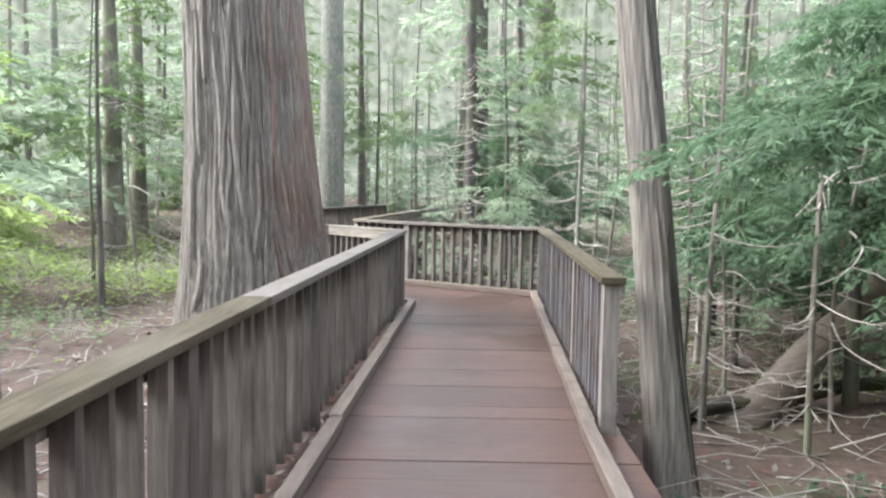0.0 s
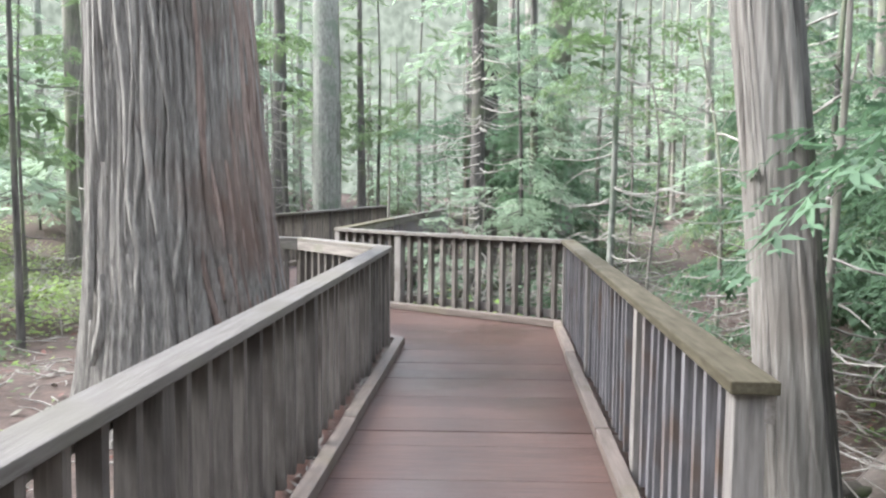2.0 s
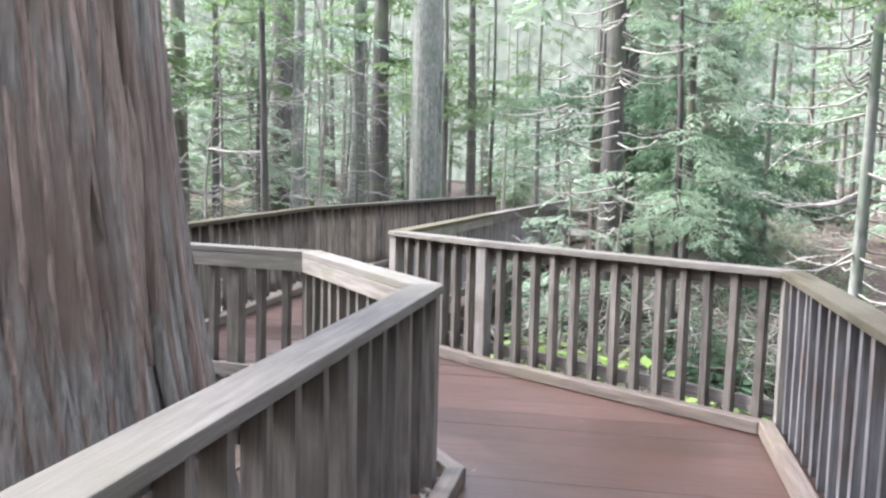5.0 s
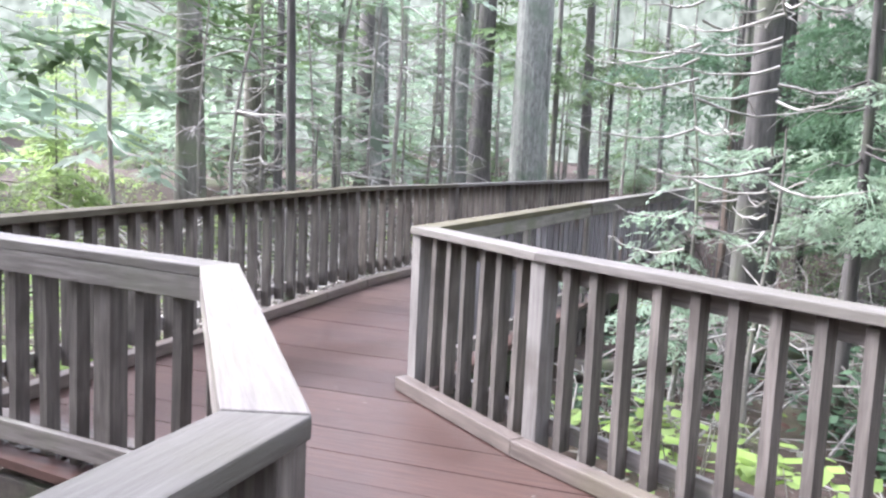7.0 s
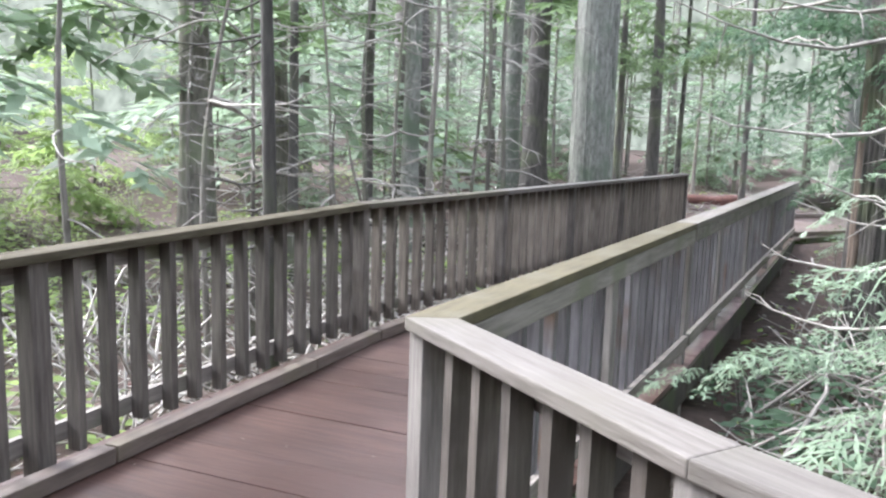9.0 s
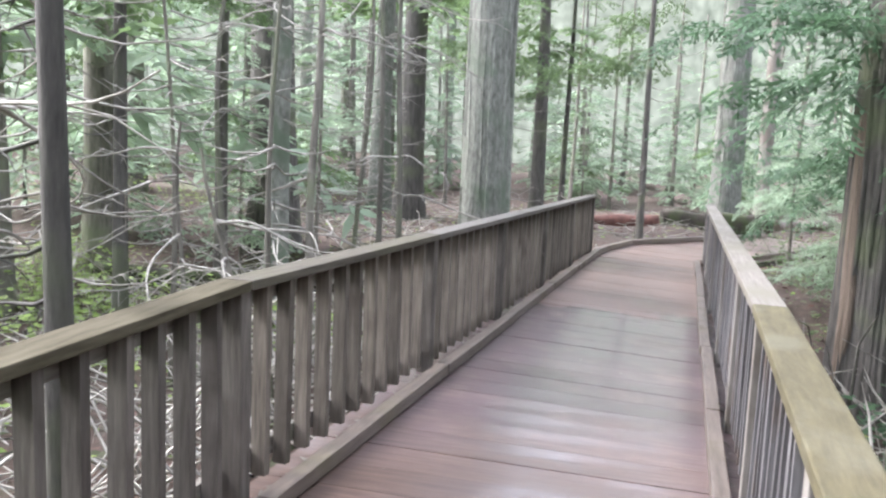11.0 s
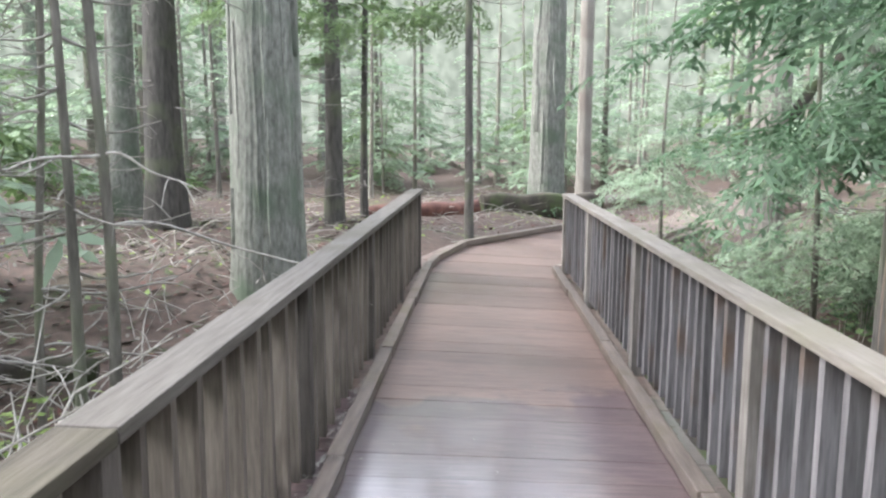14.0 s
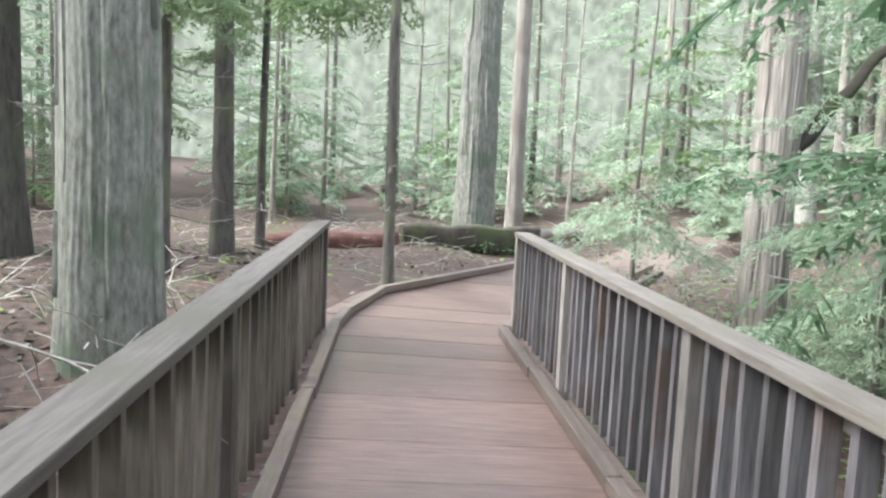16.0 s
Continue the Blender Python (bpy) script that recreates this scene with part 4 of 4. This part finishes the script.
while count < 112:
    x, y = (rng.uniform(-26, 24), rng.uniform(8, 52)) if count < 92 else (rng.uniform(-12, 14), rng.uniform(37, 52)) if count < 100 else (rng.uniform(-26, -11), rng.uniform(13, 24))
    if (-7.5 < x < 5.2 and y < 37) or (1 < x < 11 and 29 < y < 45 and abs((x - 1.6) - (y - 32.6) * 0.68) < 2.2) or any((x - a) ** 2 + (y - b) ** 2 < 0.8 for a, b in taken):
        continue
    taken.append((x, y))
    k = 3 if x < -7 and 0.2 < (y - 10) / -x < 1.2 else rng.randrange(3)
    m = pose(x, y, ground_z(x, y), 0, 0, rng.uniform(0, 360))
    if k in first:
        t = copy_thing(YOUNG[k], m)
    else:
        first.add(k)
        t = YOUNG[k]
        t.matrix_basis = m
    s = rng.uniform(0.7, 1.3)
    t.scale = (s, s, s)
    count += 1


# ---- logs, sticks, undergrowth ----
def log(name, a, b, r0, r1, mat, label, seed=1):
    top = [Vector(a).lerp(Vector(b), k / 12) + Vector((0, 0, 0.03 * math.sin(k * 1.3 + seed))) for k in range(13)]
    wob = lambda ang, z: 1 + 0.10 * math.sin(3 * ang + seed) + 0.06 * math.sin(8 * ang + z * 5) + 0.22 * noise.noise((math.cos(ang) * 1.5, math.sin(ang) * 1.5, z * 9 + seed))
    v, f = tube(top, [r0 + (r1 - r0) * k / 12 for k in range(13)], 16, wob)
    n = len(v)
    v = v + [top[0], top[-1]]
    f = [tuple(q) for q in f]
    me = bpy.data.meshes.new(name)
    me.from_pydata([tuple(p) for p in v], [], f + [(n, (k + 1) % 16, k) for k in range(16)] + [(n + 1, n - 16 + k, n - 16 + (k + 1) % 16) for k in range(16)])
    for p in me.polygons:
        p.use_smooth = len(p.vertices) == 4
    me.materials.append(mat)
    return tagged(linked(name, me, None), label, "log")


log("fallen_log", (2.95, 8.45, -1.15), (6.6, 10.3, 1.5), 0.22, 0.15, M_KERB, "leaning fallen brown log", 2)
log("fallen_log", (1.9, 8.2, -0.82), (6.0, 9.6, -0.55), 0.10, 0.07, M_LOG, "dark fallen branch on the forest floor", 4)
log("rotten_log", (-2.88, 34.63, -0.04), (-0.46, 34.9, 0.04), 0.2, 0.22, M_REDROT, "crumbling red rotten log", 5)
log("mossy_log", (-0.35, 35.08, 0.08), (2.36, 35.35, 0.12), 0.3, 0.24, M_LOG, "dark mossy log across the forest floor", 6)
log("fallen_log", (-8.85, 23.82, -0.3), (-4.91, 24.5, -0.35), 0.13, 0.10, M_LOG, "dark rotten log on the litter", 7)
log("fallen_log", (2.9, 37.5, ground_z(2.9, 37.5) + 0.14), (4.5, 38.2, ground_z(4.5, 38.2) + 0.16), 0.17, 0.14, M_KERB, "pale brown fallen log beside the trail", 10)
log("tree_limb", (2.5, 27.4, 1.8), (3.35, 27.2, 2.95), 0.075, 0.045, M_LOG, "dark bent limb against the pale cedar", 8)


def sticks(name, r, count, area, size, mat, label, lift=0.0, rad=0.008, steep=0.35):
    pieces = []
    while len(pieces) < count:
        x, y = r.uniform(area[0], area[1]), r.uniform(area[2], area[3])
        if edge_x(DECK_LEFT, y) - 0.35 < x < edge_x(DECK_RIGHT, y) + 0.35 and y < 35:
            continue
        L, yaw = size * r.uniform(0.3, 1.2), r.uniform(0, 6.28)
        ex, ey = x + math.cos(yaw) * L, y + math.sin(yaw) * L
        if edge_x(DECK_LEFT, ey) - 0.3 < ex < edge_x(DECK_RIGHT, ey) + 0.3 and ey < 35:
            continue
        z = ground_z(x, y) + lift * r.random() + 0.01
        dz = r.uniform(-0.05, steep) * L
        c, s, b = math.cos(yaw), math.sin(yaw), r.uniform(-0.25, 0.25) * L
        k = rad * r.uniform(0.5, 1.6)
        pieces.append(tube([(x, y, z), (x + c * L * 0.5 - s * b, y + s * L * 0.5 + c * b, z + dz * 0.7), (x + c * L, y + s * L, z + dz)], [k, k * 0.8, k * 0.3], 3))
    return tagged(linked(name, mesh_np(name, *joined(pieces), mat), None), label, "twigs", kind="stuff")


r = random.Random(77)
sticks("fallen_twigs", r, 1000, (0.8, 8, 2, 20), 0.9, M_TWIG, "tangle of pale fallen twigs on the forest floor", 0.25)
sticks("fallen_twigs", r, 700, (-9, -3.2, 13, 30), 0.65, M_TWIG, "tangle of pale fallen twigs on the forest floor", 0.3, steep=0.8)
sticks("fallen_twigs", r, 700, (-9, 0, -2, 14), 0.6, M_TWIG, "pale fallen twigs on the litter", 0.05, steep=0.15)
sticks("fallen_twigs", r, 700, (-10, 8, 28, 42), 0.7, M_TWIG, "pale fallen twigs on the litter", 0.08)
sticks("brush_pile", r, 260, (-4.9, -3.9, 14.5, 22), 1.1, M_TWIG, "pale dead brush standing beside the railing", 0.2, 0.012, 1.1)


def leafy(name, r, spots, mat, label, leaf=0.07, height=0.6, spread=0.5, count=160, category="shrub", kind=""):
    for x, y, s in spots:
        q = []
        for i in range(int(count * s)):
            a, d = r.uniform(0, 6.28), spread * s * math.sqrt(r.random())
            px, py = x + math.cos(a) * d, y + math.sin(a) * d
            z = ground_z(px, py) + height * s * (r.random() ** 0.7) * (1.1 - 0.6 * d / (spread * s))
            w = np.array([math.cos(a + r.uniform(-1, 1)), math.sin(a + r.uniform(-1, 1)), r.uniform(-0.5, 0.3)]) * leaf * r.uniform(0.6, 1.3)
            n = np.array([-w[1], w[0], r.uniform(-0.03, 0.03)]) * 0.38
            p = np.array([px, py, z])
            q.append([p, p + w * 0.5 + n, p + w, p + w * 0.5 - n])
        q = np.array(q)
        stems = []
        for i in range(int(7 * s)):
            a, d = r.uniform(0, 6.28), spread * s * r.random() * 0.7
            gx0, gy0 = x + math.cos(a) * d * 0.3, y + math.sin(a) * d * 0.3
            stems.append(tube([(gx0, gy0, ground_z(gx0, gy0) - 0.02), (x + math.cos(a) * d, y + math.sin(a) * d, ground_z(x, y) + height * s * 0.8)], [0.007, 0.003], 3))
        top = tagged(new(name), label, category, group="undergrowth", kind=kind)
        linked("foliage", mesh_np("foliage", q.reshape(-1, 3), np.arange(len(q) * 4).reshape(-1, 4), mat), None, top)
        linked("stalk", mesh_np("stalk", *joined(stems), M_TWIG), None, top)


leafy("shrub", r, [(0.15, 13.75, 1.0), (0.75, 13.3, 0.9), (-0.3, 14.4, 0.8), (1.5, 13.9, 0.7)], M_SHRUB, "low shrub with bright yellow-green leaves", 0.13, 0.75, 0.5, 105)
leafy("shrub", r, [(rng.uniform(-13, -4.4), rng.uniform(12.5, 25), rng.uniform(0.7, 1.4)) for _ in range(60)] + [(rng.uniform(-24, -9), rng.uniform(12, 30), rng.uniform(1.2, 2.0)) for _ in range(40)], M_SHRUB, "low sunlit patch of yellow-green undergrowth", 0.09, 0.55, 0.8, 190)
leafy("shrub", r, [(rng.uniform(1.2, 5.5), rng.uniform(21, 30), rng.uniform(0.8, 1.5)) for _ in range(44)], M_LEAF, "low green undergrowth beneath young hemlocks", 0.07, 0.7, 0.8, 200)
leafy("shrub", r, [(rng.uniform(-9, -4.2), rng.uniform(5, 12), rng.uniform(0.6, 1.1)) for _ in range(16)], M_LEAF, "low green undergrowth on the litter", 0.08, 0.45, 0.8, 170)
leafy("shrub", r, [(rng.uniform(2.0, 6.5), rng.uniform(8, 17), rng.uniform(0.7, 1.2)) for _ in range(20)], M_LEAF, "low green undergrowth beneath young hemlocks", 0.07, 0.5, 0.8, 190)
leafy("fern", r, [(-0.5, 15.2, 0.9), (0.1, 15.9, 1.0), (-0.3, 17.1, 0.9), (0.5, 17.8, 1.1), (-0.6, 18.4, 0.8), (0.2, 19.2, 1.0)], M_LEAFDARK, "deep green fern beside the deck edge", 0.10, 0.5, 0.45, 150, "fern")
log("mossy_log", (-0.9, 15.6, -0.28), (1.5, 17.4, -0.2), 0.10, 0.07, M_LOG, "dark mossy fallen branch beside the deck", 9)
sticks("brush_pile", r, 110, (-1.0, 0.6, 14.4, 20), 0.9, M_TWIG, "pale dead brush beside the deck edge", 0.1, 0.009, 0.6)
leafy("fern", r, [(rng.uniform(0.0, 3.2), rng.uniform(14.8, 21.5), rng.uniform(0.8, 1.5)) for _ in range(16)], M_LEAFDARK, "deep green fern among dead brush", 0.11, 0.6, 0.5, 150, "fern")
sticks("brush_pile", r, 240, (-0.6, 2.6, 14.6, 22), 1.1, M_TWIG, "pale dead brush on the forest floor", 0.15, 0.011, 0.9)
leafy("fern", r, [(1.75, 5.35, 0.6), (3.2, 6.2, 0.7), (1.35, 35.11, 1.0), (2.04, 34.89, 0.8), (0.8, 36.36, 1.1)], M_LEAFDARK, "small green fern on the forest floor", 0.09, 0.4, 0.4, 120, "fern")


# ---- litter caught between kerb and railing, and scattered on the deck ----
def litter(name, r, line, d0, d1, count, z, size, mat, label):
    q = []
    for i in range(count):
        k = r.randrange(len(line) - 1)
        a, b = Vector(line[k]), Vector(line[k + 1])
        w = (b - a).normalized()
        p = a.lerp(b, r.random()) + Vector((-w.y, w.x)) * r.uniform(d0, d1)
        ang, s = r.uniform(0, 6.28), size * r.uniform(0.4, 1.4)
        u, v = np.array([math.cos(ang), math.sin(ang), r.uniform(-0.2, 0.5)]) * s, np.array([-math.sin(ang), math.cos(ang), r.uniform(-0.3, 0.3)]) * s * r.uniform(0.15, 0.45)
        o = np.array([p.x, p.y, deck_z(p.x, p.y) + z + r.uniform(0.0, 0.018)])
        q.append([o - u, o + v, o + u, o - v])
    q = np.array(q)
    return tagged(linked(name, mesh_np(name, q.reshape(-1, 3), np.arange(len(q) * 4).reshape(-1, 4), mat), None), label, "litter", kind="stuff")


litter("needle_litter", r, LEFT, -0.11, -0.02, 2600, 0.006, 0.035, M_TWIG, "dry pale needles and bark scraps beside the kerb")
litter("needle_litter", r, RIGHT, 0.02, 0.08, 900, 0.004, 0.03, M_KERB, "dry brown needles and bark scraps beside the kerb")
litter("leaf_scraps", r, LEFT, -1.6, -0.25, 130, 0.003, 0.012, M_TWIG, "small pale leaf scraps lying on the deck")


def ground_litter(name, r, count, area, size, mat, label):
    q = []
    while len(q) < count:
        x, y = r.uniform(area[0], area[1]), r.uniform(area[2], area[3])
        if edge_x(DECK_LEFT, y) - 0.1 < x < edge_x(DECK_RIGHT, y) + 0.1 and y < 34.5:
            continue
        ang, s = r.uniform(0, 6.28), size * r.uniform(0.4, 1.5)
        u, v = np.array([math.cos(ang), math.sin(ang), r.uniform(-0.3, 0.5)]) * s, np.array([-math.sin(ang), math.cos(ang), r.uniform(-0.5, 0.5)]) * s * r.uniform(0.2, 0.6)
        o = np.array([x, y, ground_z(x, y) + r.uniform(0.005, 0.04)])
        q.append([o - u, o + v, o + u, o - v])
    q = np.array(q)
    return tagged(linked(name, mesh_np(name, q.reshape(-1, 3), np.arange(len(q) * 4).reshape(-1, 4), mat), None), label, "litter", kind="stuff")


ground_litter("bark_litter", r, 9000, (-10, 9, -2, 40), 0.045, M_REDROT, "reddish bark and cone scraps on the forest floor")
ground_litter("bark_litter", r, 9000, (-10, 9, -2, 40), 0.045, M_GREYBARK, "grey bark and dead leaf scraps on the forest floor")
ground_litter("bark_litter", r, 6000, (-9, -2.4, 17, 34), 0.06, M_LOG, "dark rotten bark scraps on the forest floor")
ground_litter("ground_moss", r, 5000, (-12, 9, 8, 40), 0.05, M_SHRUB, "scattered small green leaves on the forest floor")

# ---- the trodden trail past the deck ----
M_TRAIL = material("trodden_brown_trail", (0.095, 0.07, 0.056), (0.17, 0.13, 0.105), (7, 7, 7), stain=(0.12, 0.095, 0.078), stain_scale=0.8, stain_at=0.55, rough=(0.9, 0.95), bump=0.4, coords="World", detail=8)
tv, tf = [], []
for i in range(25):
    u = i / 24
    cx, cy = 2.65 + 6.0 * u + 0.5 * math.sin(u * 3), 32.55 + 8.6 * u
    for j in range(7):
        x, y = cx + (j / 6 - 0.5) * 1.9, cy - (j / 6 - 0.5) * 1.1
        tv.append((x, y, ground_z(x, y) + (0.05 if 0 < j < 6 else -0.05)))
    if i:
        tf += [((i - 1) * 7 + j, (i - 1) * 7 + j + 1, i * 7 + j + 1, i * 7 + j) for j in range(6)]
tagged(linked("trail", mesh_np("trail", tv, tf, M_TRAIL, True), None), "trodden pale brown forest trail past the boardwalk", "trail", kind="structure")
